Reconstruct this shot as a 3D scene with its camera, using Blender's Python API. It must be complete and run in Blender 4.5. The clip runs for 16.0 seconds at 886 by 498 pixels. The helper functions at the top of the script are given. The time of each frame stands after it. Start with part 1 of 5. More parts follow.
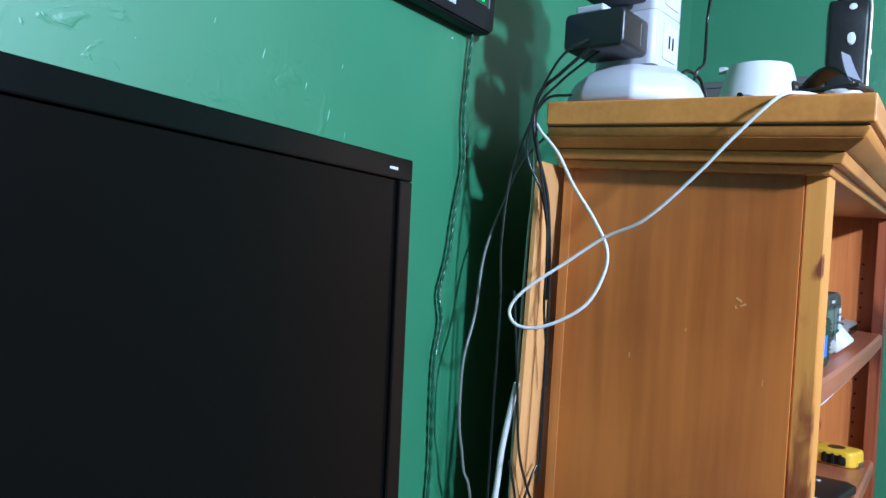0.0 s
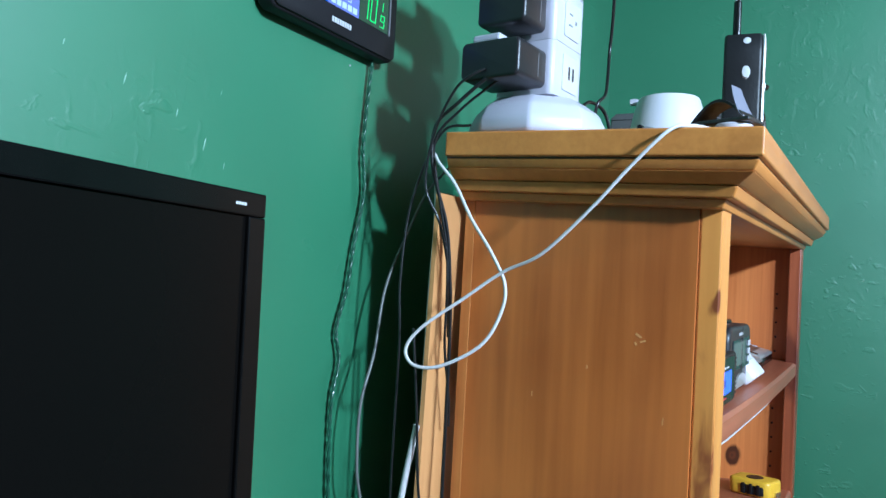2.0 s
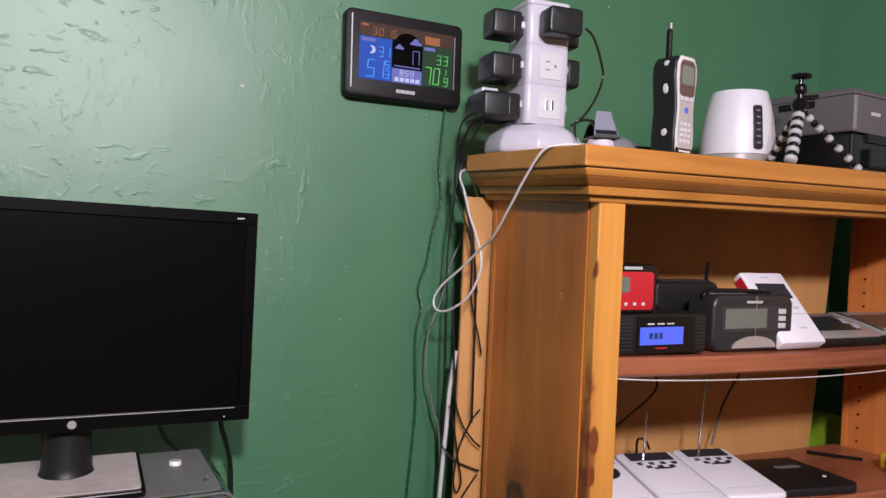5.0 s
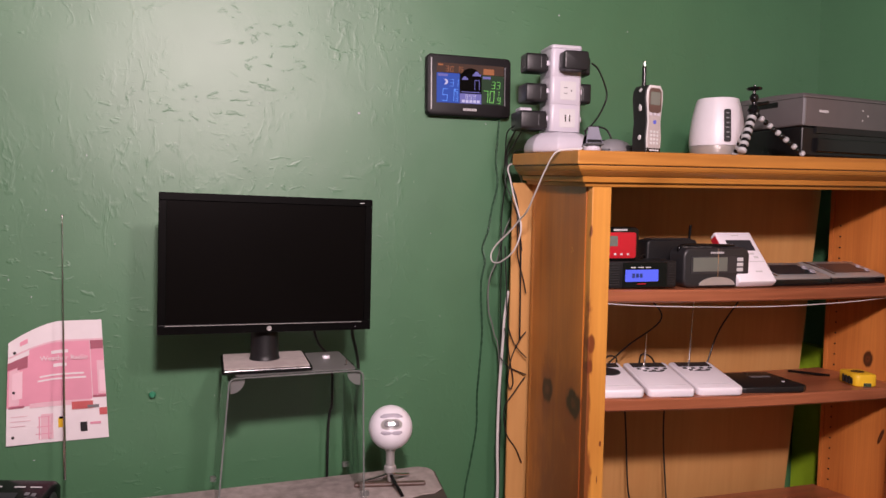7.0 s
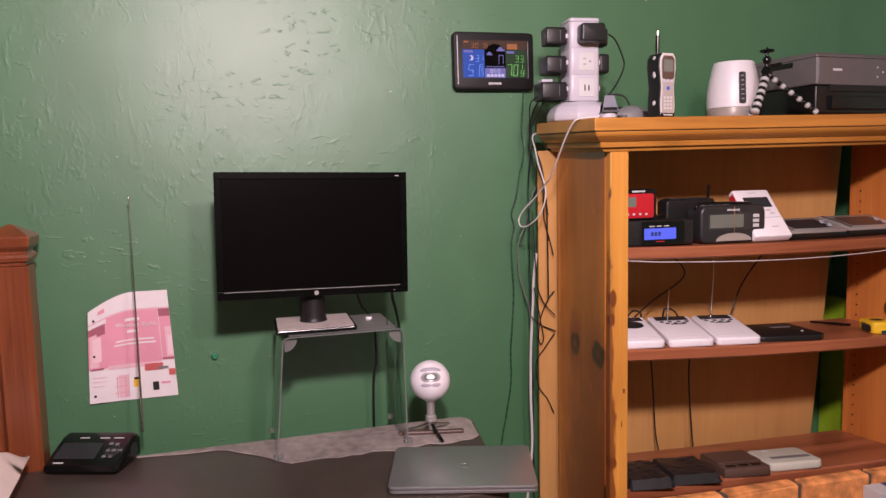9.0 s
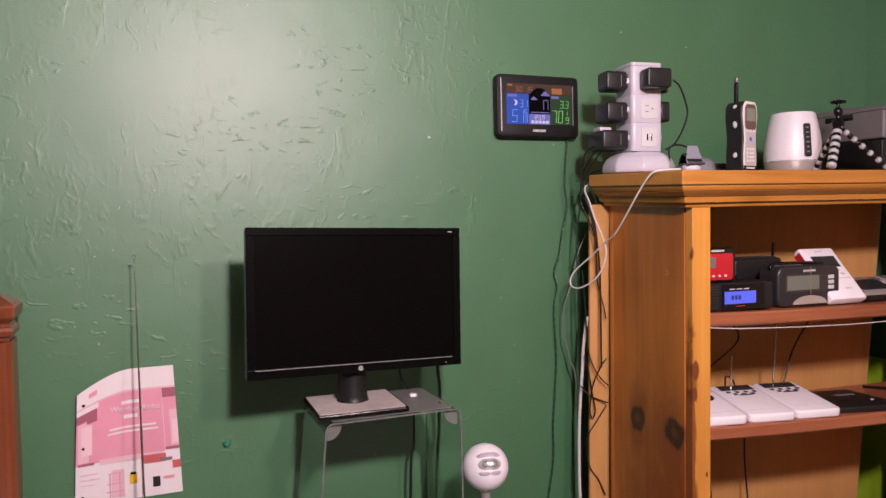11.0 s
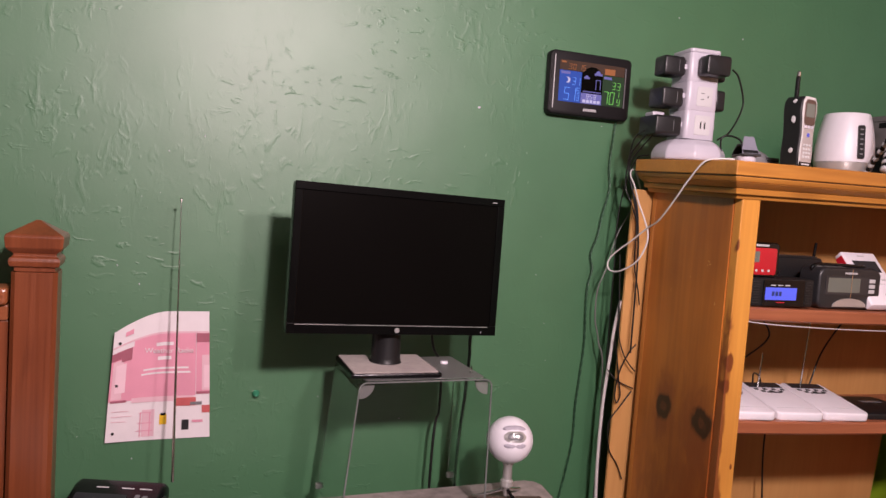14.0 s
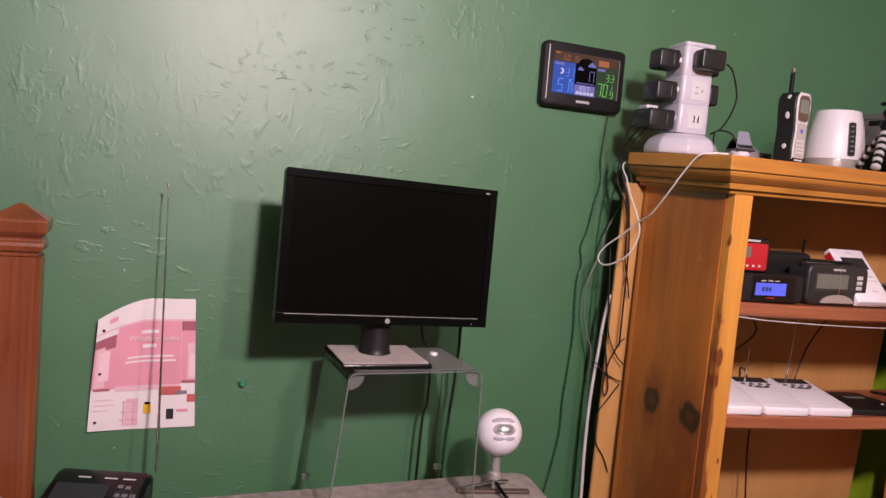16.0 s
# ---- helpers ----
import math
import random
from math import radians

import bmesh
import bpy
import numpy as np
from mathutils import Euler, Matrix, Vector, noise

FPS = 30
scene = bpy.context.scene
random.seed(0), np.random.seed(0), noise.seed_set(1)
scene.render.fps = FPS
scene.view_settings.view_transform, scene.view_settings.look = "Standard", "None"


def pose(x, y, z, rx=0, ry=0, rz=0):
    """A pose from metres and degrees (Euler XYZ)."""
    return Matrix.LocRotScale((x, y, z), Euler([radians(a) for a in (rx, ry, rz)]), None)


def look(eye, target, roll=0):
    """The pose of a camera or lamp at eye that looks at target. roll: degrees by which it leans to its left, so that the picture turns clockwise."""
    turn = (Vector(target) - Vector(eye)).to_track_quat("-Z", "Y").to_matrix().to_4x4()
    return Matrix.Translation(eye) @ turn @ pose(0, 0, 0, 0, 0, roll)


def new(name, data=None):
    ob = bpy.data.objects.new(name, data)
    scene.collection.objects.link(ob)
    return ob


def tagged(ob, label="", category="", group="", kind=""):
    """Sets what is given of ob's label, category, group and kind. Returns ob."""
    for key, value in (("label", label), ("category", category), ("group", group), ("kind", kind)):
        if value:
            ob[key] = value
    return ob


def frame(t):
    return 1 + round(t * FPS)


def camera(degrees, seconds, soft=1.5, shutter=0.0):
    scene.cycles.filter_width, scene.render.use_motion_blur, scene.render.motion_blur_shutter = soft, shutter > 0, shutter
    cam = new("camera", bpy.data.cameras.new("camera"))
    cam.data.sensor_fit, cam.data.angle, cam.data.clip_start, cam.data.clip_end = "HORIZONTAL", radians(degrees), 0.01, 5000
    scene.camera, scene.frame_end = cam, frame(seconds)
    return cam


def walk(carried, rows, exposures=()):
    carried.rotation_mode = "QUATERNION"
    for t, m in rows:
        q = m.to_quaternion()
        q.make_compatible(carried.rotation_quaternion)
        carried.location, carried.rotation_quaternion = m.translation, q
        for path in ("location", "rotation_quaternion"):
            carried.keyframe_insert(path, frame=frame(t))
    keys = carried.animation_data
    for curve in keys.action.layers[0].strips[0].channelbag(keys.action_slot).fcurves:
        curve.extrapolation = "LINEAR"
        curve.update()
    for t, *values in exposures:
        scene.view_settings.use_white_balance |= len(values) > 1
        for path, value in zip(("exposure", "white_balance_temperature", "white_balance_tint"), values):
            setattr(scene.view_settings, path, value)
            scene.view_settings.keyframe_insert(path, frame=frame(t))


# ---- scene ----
cam = camera(63.2, 16.0)
PATH = [
    (0, (0.535, 0.025, 1.359), (-0.546, 1.708, 1.337), 3.5),
    (0.5, (0.579, 0.082, 1.366), (-0.444, 1.801, 1.389), 2.8),
    (1, (0.584, 0.094, 1.365), (-0.4, 1.834, 1.407), 3.0),
    (1.5, (0.578, 0.087, 1.363), (-0.393, 1.834, 1.41), 3.1),
    (2, (0.566, 0.09, 1.372), (-0.388, 1.846, 1.435), 3.2),
    (2.5, (0.563, 0.086, 1.369), (-0.378, 1.849, 1.455), 3.2),
    (3, (0.6, 0.131, 1.375), (-0.221, 1.95, 1.488), 3.1),
    (3.2, (0.645, 0.183, 1.377), (-0.127, 2.023, 1.51), 2.1),
    (3.5, (0.717, 0.284, 1.39), (-0.443, 1.9, 1.603), 2.0),
    (3.7, (0.752, 0.313, 1.405), (-0.626, 1.747, 1.616), 1.5),
    (5.8, (1.642, 0.106, 1.398), (-0.172, 0.945, 1.311), 2.0),
    (6, (1.696, 0.088, 1.403), (-0.13, 0.902, 1.321), 1.8),
    (6.5, (1.791, 0.111, 1.415), (-0.07, 0.842, 1.34), 1.5),
    (7, (1.868, 0.049, 1.415), (-0.008, 0.73, 1.286), 0.9),
    (7.5, (1.954, -0.011, 1.409), (0.068, 0.623, 1.208), -0.2),
    (8, (2.002, 0.025, 1.401), (0.099, 0.597, 1.176), -0.5),
    (8.2, (2.013, 0.033, 1.399), (0.112, 0.608, 1.173), -0.7),
    (10.3, (1.903, -0.03, 1.434), (-0.007, 0.547, 1.291), -2.5),
    (10.5, (1.825, -0.069, 1.433), (-0.071, 0.559, 1.339), -2.8),
    (11, (1.694, -0.181, 1.438), (-0.153, 0.583, 1.356), -0.9),
    (11.5, (1.66, -0.199, 1.424), (-0.158, 0.628, 1.32), 1.0),
    (12, (1.66, -0.208, 1.425), (-0.16, 0.616, 1.324), 1.7),
    (12.5, (1.665, -0.222, 1.419), (-0.161, 0.588, 1.314), 2.1),
    (13, (1.666, -0.231, 1.415), (-0.17, 0.554, 1.294), 2.7),
    (13.5, (1.667, -0.23, 1.411), (-0.177, 0.533, 1.278), 3.3),
    (14, (1.664, -0.248, 1.41), (-0.19, 0.492, 1.273), 4.0),
    (14.5, (1.663, -0.27, 1.41), (-0.2, 0.446, 1.272), 4.8),
    (15, (1.665, -0.282, 1.41), (-0.199, 0.43, 1.267), 5.3),
    (15.5, (1.661, -0.272, 1.4), (-0.205, 0.432, 1.249), 5.8),
    (16, (1.64, -0.263, 1.406), (-0.191, 0.526, 1.248), 5.0),
]
EXPOSURES = [(0.0, 0.99, 4230, -4), (2.6, 0.86, 4230, -7), (3.7, 0.60, 4130, -13), (5.8, 0.23, 6500, 32), (16.0, 0.23, 6500, 32)]
walk(cam, [(t, look(eye, target, roll)) for t, eye, target, roll in PATH], EXPOSURES)

# ---- light: a ceiling fixture with a bright and a weaker bulb, and the room's own bounce ----
world = bpy.data.worlds.new("world")
scene.world = world
world.use_nodes = True
world.node_tree.nodes["Background"].inputs[0].default_value = (0.9, 0.95, 1.0, 1)
world.node_tree.nodes["Background"].inputs[1].default_value = 0.02
for bulb_y, bulb_watts in ((0.11, 146.0), (0.55, 42.0)):
    lamp_data = bpy.data.lights.new("ceiling_lamp", "POINT")
    lamp_data.energy, lamp_data.shadow_soft_size, lamp_data.color = bulb_watts, 0.07, (1.0, 0.89, 0.82)
    lamp = new("ceiling_lamp", lamp_data)
    lamp.location = (2.0, bulb_y, 2.12)


# ---- materials ----
def mat(name, colour, rough=0.5, metal=0.0, vary=0.12, scale=30.0, bump=0.0, bscale=200.0, spec=0.5, coat=0.0):
    """A surface with fine and coarse variation of its colour, and a fine relief."""
    m = bpy.data.materials.new(name)
    m.use_nodes = True
    t = m.node_tree
    b = t.nodes["Principled BSDF"]
    b.inputs["Roughness"].default_value, b.inputs["Metallic"].default_value = rough, metal
    b.inputs["Specular IOR Level"].default_value = spec
    b.inputs["Coat Weight"].default_value = coat
    co = t.nodes.new("ShaderNodeTexCoord")
    n1 = t.nodes.new("ShaderNodeTexNoise")
    n1.inputs["Scale"].default_value, n1.inputs["Detail"].default_value = scale, 6
    n2 = t.nodes.new("ShaderNodeTexNoise")
    n2.inputs["Scale"].default_value, n2.inputs["Detail"].default_value = scale * 0.12, 3
    add = t.nodes.new("ShaderNodeMath")
    ramp = t.nodes.new("ShaderNodeMapRange")
    ramp.inputs[1].default_value, ramp.inputs[2].default_value = 0.6, 1.4
    ramp.inputs[3].default_value, ramp.inputs[4].default_value = 1 - vary, 1 + vary
    mul = t.nodes.new("ShaderNodeMix")
    mul.data_type, mul.blend_type = "RGBA", "MULTIPLY"
    mul.inputs[0].default_value = 1
    mul.inputs[6].default_value = (*colour, 1)
    for n in (n1, n2):
        t.links.new(co.outputs["Object"], n.inputs["Vector"])
    t.links.new(n1.outputs[0], add.inputs[0])
    t.links.new(n2.outputs[0], add.inputs[1])
    t.links.new(add.outputs[0], ramp.inputs[0])
    t.links.new(ramp.outputs[0], mul.inputs[7])
    t.links.new(mul.outputs[2], b.inputs["Base Color"])
    if bump:
        n3 = t.nodes.new("ShaderNodeTexNoise")
        n3.inputs["Scale"].default_value, n3.inputs["Detail"].default_value = bscale, 4
        bm = t.nodes.new("ShaderNodeBump")
        bm.inputs["Strength"].default_value, bm.inputs["Distance"].default_value = bump, 0.002
        t.links.new(co.outputs["Object"], n3.inputs["Vector"])
        t.links.new(n3.outputs[0], bm.inputs["Height"])
        t.links.new(bm.outputs[0], b.inputs["Normal"])
    return m


def wood(name, light, dark, axis="z", rough=0.38, knots=0.0, fine=1.0, coat=0.15, stain=0.0, spots=(), mottle=0.3, spot_colour=(0.040, 0.010, 0.004), stain_colour=(0.22, 0.052, 0.012), stain_edge=0.35):
    """Grain stretched along one axis, broad bands, pores and a few knots."""
    m = bpy.data.materials.new(name)
    m.use_nodes = True
    t = m.node_tree
    b = t.nodes["Principled BSDF"]
    b.inputs["Coat Weight"].default_value, b.inputs["Coat Roughness"].default_value = coat, 0.3
    co = t.nodes.new("ShaderNodeTexCoord")

    def noise_at(scales, detail, distort=0.0):
        mp = t.nodes.new("ShaderNodeMapping")
        mp.inputs["Scale"].default_value = scales
        n = t.nodes.new("ShaderNodeTexNoise")
        n.inputs["Scale"].default_value, n.inputs["Detail"].default_value = 1.0, detail
        n.inputs["Distortion"].default_value = distort
        t.links.new(co.outputs["Object"], mp.inputs[0])
        t.links.new(mp.outputs[0], n.inputs["Vector"])
        return n.outputs[0]

    def along(cross, length):
        return tuple(length if a == axis else cross for a in "xyz")

    broad = noise_at(along(14 * fine, 0.9), 3, 0.6)
    grain = noise_at(along(160 * fine, 3.0), 5, 0.2)
    cloud = noise_at((3, 3, 3), 3)
    ripple = noise_at(along(45, 14), 3, 0.5) if spots else cloud

    def math_(op, a, c):
        n = t.nodes.new("ShaderNodeMath")
        n.operation = op
        for i, v in enumerate((a, c)):
            if isinstance(v, (int, float)):
                n.inputs[i].default_value = v
            else:
                t.links.new(v, n.inputs[i])
        return n.outputs[0]

    mixv = math_("ADD", math_("MULTIPLY", broad, 0.55), math_("ADD", math_("MULTIPLY", grain, 0.3), math_("MULTIPLY", cloud, mottle)))
    ramp = t.nodes.new("ShaderNodeValToRGB")
    ramp.color_ramp.elements[0].position, ramp.color_ramp.elements[1].position = 0.42, 0.74
    ramp.color_ramp.elements[0].color, ramp.color_ramp.elements[1].color = (*dark, 1), (*light, 1)
    t.links.new(mixv, ramp.inputs[0])
    colour = ramp.outputs[0]
    if knots:
        mp = t.nodes.new("ShaderNodeMapping")
        mp.inputs["Scale"].default_value = along(7.0, 3.2)
        v = t.nodes.new("ShaderNodeTexVoronoi")
        v.inputs["Scale"].default_value = 1.0
        t.links.new(co.outputs["Object"], mp.inputs[0])
        t.links.new(mp.outputs[0], v.inputs["Vector"])
        k = t.nodes.new("ShaderNodeMapRange")
        k.inputs[1].default_value, k.inputs[2].default_value = 0.06, 0.20
        k.inputs[3].default_value, k.inputs[4].default_value = knots, 0.0
        t.links.new(v.outputs["Distance"], k.inputs[0])
        mx = t.nodes.new("ShaderNodeMix")
        mx.data_type = "RGBA"
        mx.inputs[7].default_value = (dark[0] * 0.22, dark[1] * 0.15, dark[2] * 0.12, 1)
        t.links.new(k.outputs[0], mx.inputs[0])
        t.links.new(colour, mx.inputs[6])
        colour = mx.outputs[2]
    if stain:
        s = noise_at(along(11, 1.3), 4, 0.7)
        k = t.nodes.new("ShaderNodeMapRange")
        k.inputs[1].default_value, k.inputs[2].default_value = 0.55, 0.62
        k.inputs[3].default_value, k.inputs[4].default_value = 0.0, stain
        t.links.new(s, k.inputs[0])
        mx = t.nodes.new("ShaderNodeMix")
        mx.data_type = "RGBA"
        mx.inputs[7].default_value = (dark[0] * 0.3, dark[1] * 0.16, dark[2] * 0.12, 1)
        t.links.new(k.outputs[0], mx.inputs[0])
        t.links.new(colour, mx.inputs[6])
        colour = mx.outputs[2]
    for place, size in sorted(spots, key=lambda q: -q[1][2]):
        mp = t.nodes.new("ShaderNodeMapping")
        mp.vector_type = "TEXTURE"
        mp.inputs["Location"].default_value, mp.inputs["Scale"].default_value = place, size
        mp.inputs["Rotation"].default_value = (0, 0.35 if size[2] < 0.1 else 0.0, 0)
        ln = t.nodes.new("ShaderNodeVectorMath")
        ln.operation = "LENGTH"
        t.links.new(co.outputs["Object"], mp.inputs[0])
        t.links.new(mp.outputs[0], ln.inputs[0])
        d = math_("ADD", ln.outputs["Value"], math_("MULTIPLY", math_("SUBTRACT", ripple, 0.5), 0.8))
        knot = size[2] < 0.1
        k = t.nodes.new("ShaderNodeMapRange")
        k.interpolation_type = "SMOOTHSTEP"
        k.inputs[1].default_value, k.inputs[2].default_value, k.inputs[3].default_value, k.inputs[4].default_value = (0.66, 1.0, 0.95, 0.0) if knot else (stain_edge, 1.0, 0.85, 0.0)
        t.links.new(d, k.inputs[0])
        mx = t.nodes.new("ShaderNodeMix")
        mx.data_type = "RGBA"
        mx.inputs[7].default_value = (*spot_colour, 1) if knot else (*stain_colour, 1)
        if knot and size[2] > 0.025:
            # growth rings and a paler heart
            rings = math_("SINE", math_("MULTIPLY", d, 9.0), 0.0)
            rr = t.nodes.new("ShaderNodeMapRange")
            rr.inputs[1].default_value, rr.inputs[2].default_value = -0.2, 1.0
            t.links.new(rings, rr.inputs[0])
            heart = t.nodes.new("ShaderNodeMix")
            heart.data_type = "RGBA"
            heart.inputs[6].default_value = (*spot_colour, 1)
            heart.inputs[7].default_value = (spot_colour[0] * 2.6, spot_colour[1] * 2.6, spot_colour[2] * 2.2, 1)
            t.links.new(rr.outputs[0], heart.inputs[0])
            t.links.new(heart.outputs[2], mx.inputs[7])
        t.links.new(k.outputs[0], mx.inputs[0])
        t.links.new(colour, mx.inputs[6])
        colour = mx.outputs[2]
    t.links.new(colour, b.inputs["Base Color"])
    r = t.nodes.new("ShaderNodeMapRange")
    r.inputs[3].default_value, r.inputs[4].default_value = rough - 0.08, rough + 0.16
    t.links.new(grain, r.inputs[0])
    t.links.new(r.outputs[0], b.inputs["Roughness"])
    bp = t.nodes.new("ShaderNodeBump")
    bp.inputs["Strength"].default_value, bp.inputs["Distance"].default_value = 0.25, 0.0012
    t.links.new(grain, bp.inputs["Height"])
    t.links.new(bp.outputs[0], b.inputs["Normal"])
    return m


def glow(name, colour, strength):
    m = bpy.data.materials.new(name)
    m.use_nodes = True
    b = m.node_tree.nodes["Principled BSDF"]
    b.inputs["Base Color"].default_value = (0.02, 0.02, 0.02, 1)
    b.inputs["Emission Color"].default_value = (*colour, 1)
    b.inputs["Emission Strength"].default_value = strength
    b.inputs["Roughness"].default_value = 0.25
    return m


def plaster(name, colour):
    """Satin wall paint over trowelled plaster: soft waves, scattered drips and ridges, fine roller stipple."""
    m = mat(name, colour, rough=0.49, vary=0.09, scale=8.0, spec=1.0)
    t = m.node_tree
    b = t.nodes["Principled BSDF"]
    co = t.nodes["Texture Coordinate"]

    def layer(scale, stretch, lo, hi, detail, distort):
        mp = t.nodes.new("ShaderNodeMapping")
        mp.inputs["Scale"].default_value = stretch
        n = t.nodes.new("ShaderNodeTexNoise")
        n.inputs["Scale"].default_value, n.inputs["Detail"].default_value, n.inputs["Distortion"].default_value = scale, detail, distort
        r = t.nodes.new("ShaderNodeMapRange")
        r.interpolation_type = "SMOOTHSTEP"
        r.inputs[1].default_value, r.inputs[2].default_value = lo, hi
        t.links.new(co.outputs["Object"], mp.inputs[0])
        t.links.new(mp.outputs[0], n.inputs["Vector"])
        t.links.new(n.outputs[0], r.inputs[0])
        return r.outputs[0]

    wave = layer(3.2, (1, 1, 1), 0.2, 0.8, 2, 0.0)
    runs = layer(17.0, (1, 1.7, 0.6), 0.52, 0.76, 5, 0.9)
    drips = layer(34.0, (1, 1.3, 0.85), 0.54, 0.74, 5, 0.8)
    ridges = layer(38.0, (1, 0.7, 1.5), 0.58, 0.72, 4, 0.7)
    stipple = layer(120.0, (1, 1, 1), 0.2, 0.8, 3, 0.0)
    patch = layer(3.0, (1, 1, 0.8), 0.44, 0.62, 3, 0.3)
    patch_2 = layer(3.7, (1, 0.7, 1.4), 0.46, 0.62, 3, 0.3)

    def masked(h, where):
        n = t.nodes.new("ShaderNodeMath")
        n.operation = "MULTIPLY"
        t.links.new(h, n.inputs[0])
        t.links.new(where, n.inputs[1])
        return n.outputs[0]

    runs, drips, ridges = masked(runs, patch), masked(drips, patch), masked(ridges, patch_2)
    prev = None
    for h, d, s in ((wave, 0.005, 0.4), (runs, 0.004, 0.12), (drips, 0.003, 0.16), (ridges, 0.003, 0.26), (stipple, 0.0002, 0.12)):
        bp = t.nodes.new("ShaderNodeBump")
        bp.inputs["Strength"].default_value, bp.inputs["Distance"].default_value = s, d
        t.links.new(h, bp.inputs["Height"])
        if prev:
            t.links.new(prev, bp.inputs["Normal"])
        prev = bp.outputs[0]
    t.links.new(prev, b.inputs["Normal"])
    return m


GREEN = plaster("green_wall_paint", (0.046, 0.157, 0.070))
# unseen walls, made dark brown to cut bounce and brown the screen's reflections
UNSEEN_TAN = mat("unseen_wall_low_bounce", (0.060, 0.036, 0.024), 0.6, vary=0.15, scale=12, bump=0.2)
# ceiling and carpet are unseen; kept dark so little light bounces into shadows
UNSEEN_CEIL = mat("unseen_ceiling_low_bounce", (0.10, 0.095, 0.088), 0.8, vary=0.05, bump=0.2)
UNSEEN_CARPET = mat("unseen_carpet_low_bounce", (0.060, 0.042, 0.030), 0.95, vary=0.3, scale=80, bump=0.6)
PINE = wood("honey_pine_upright", (0.54, 0.225, 0.045), (0.34, 0.112, 0.019), "z", knots=0.0)
PINE_IN = wood("honey_pine_inner", (0.62, 0.215, 0.045), (0.38, 0.105, 0.020), "z", rough=0.4, knots=0.0, spots=(((-0.175, 1.02, 0.990), (0.020, 1, 0.028)), ((-0.12, 1.02, 0.78), (0.006, 1, 0.03))))
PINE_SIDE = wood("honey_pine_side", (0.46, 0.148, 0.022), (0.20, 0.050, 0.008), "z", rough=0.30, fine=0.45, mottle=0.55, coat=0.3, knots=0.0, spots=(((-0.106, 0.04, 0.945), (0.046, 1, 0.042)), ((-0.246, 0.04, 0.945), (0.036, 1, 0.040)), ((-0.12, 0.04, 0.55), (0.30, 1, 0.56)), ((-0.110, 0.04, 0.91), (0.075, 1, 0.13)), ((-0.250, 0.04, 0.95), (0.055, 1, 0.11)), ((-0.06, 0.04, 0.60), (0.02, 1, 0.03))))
PINE_STILE = wood("honey_pine_stile", (0.66, 0.305, 0.052), (0.47, 0.185, 0.030), "z", knots=0.0, fine=0.7, spot_colour=(0.15, 0.034, 0.009), stain_colour=(0.15, 0.030, 0.008), stain_edge=0.78, spots=(((-0.066, 0.047, 0.55), (0.30, 0.034, 0.80)), ((-0.046, 0.069, 1.10), (0.03, 0.012, 0.024)), ((-0.046, 0.066, 1.045), (0.03, 0.010, 0.018)), ((-0.046, 0.067, 0.68), (0.03, 0.016, 0.020)), ((-0.046, 0.061, 1.355), (0.012, 0.006, 0.020)), ((-0.046, 0.100, 0.865), (0.03, 0.0035, 0.007)), ((-0.046, 0.094, 0.78), (0.03, 0.002, 0.012))))
PINE_Y = wood("honey_pine_cornice", (0.55, 0.240, 0.042), (0.34, 0.125, 0.020), "y", knots=0.3, fine=0.7, stain=0.22)
PINE_X = wood("honey_pine_cornice_return", (0.50, 0.225, 0.055), (0.33, 0.128, 0.028), "x", knots=0.0)
SHELF = wood("red_pine_shelf", (0.40, 0.135, 0.062), (0.19, 0.050, 0.020), "y", knots=0.4, stain=0.25, coat=0.25)
RED_STILE = wood("red_pine_stile", (0.36, 0.095, 0.025), (0.15, 0.032, 0.010), "z", knots=0.0, stain=0.7)
PLY = wood("plywood_panel", (0.58, 0.310, 0.105), (0.47, 0.228, 0.068), "z", rough=0.6, coat=0.0, fine=0.5)
CHERRY = wood("cherry_bed_post", (0.25, 0.066, 0.021), (0.12, 0.027, 0.009), "z", rough=0.32, coat=0.35, stain=0.25)
OAK = wood("oak_door", (0.60, 0.345, 0.165), (0.30, 0.142, 0.052), "z", rough=0.4, fine=0.9)
OAK_TRIM = wood("oak_trim", (0.58, 0.32, 0.15), (0.28, 0.125, 0.045), "z", rough=0.4, fine=1.0, stain=0.4)
DESK = mat("dark_desk_laminate", (0.050, 0.036, 0.030), 0.42, vary=0.25, scale=22, bump=0.1)
DESK_DUST = mat("grey_worn_desk_edge", (0.25, 0.215, 0.20), 0.8, vary=0.5, scale=38, bump=0.4)
PALE_CHIP = mat("pale_green_chip", (0.22, 0.36, 0.26), 0.5, vary=0.2)
CRINKLE = mat("crinkled_black_plastic", (0.016, 0.016, 0.018), 0.34, vary=0.2, spec=0.5, bump=0.25, bscale=45)
IVORY = mat("ivory_plastic", (0.50, 0.50, 0.43), 0.4, vary=0.06)
BLACK = mat("black_plastic", (0.005, 0.005, 0.0055), 0.20, vary=0.2, spec=0.35)
ADAPTER_BLACK = mat("adapter_black", (0.013, 0.0125, 0.014), 0.38, vary=0.2, spec=0.45, bump=0.1)
RING_GREY = mat("ring_grey", (0.36, 0.36, 0.37), 0.5, vary=0.1)
BLACK_MATT = mat("matt_black_plastic", (0.009, 0.009, 0.010), 0.45, vary=0.2, bump=0.15, spec=0.35)
SCREEN = mat("black_screen_glass", (0.003, 0.0026, 0.0024), 0.22, vary=0.1, scale=5, spec=0.07)
CHARCOAL = mat("charcoal_plastic", (0.018, 0.018, 0.020), 0.4, vary=0.12)
GREYP = mat("grey_plastic", (0.16, 0.16, 0.17), 0.4, vary=0.1)
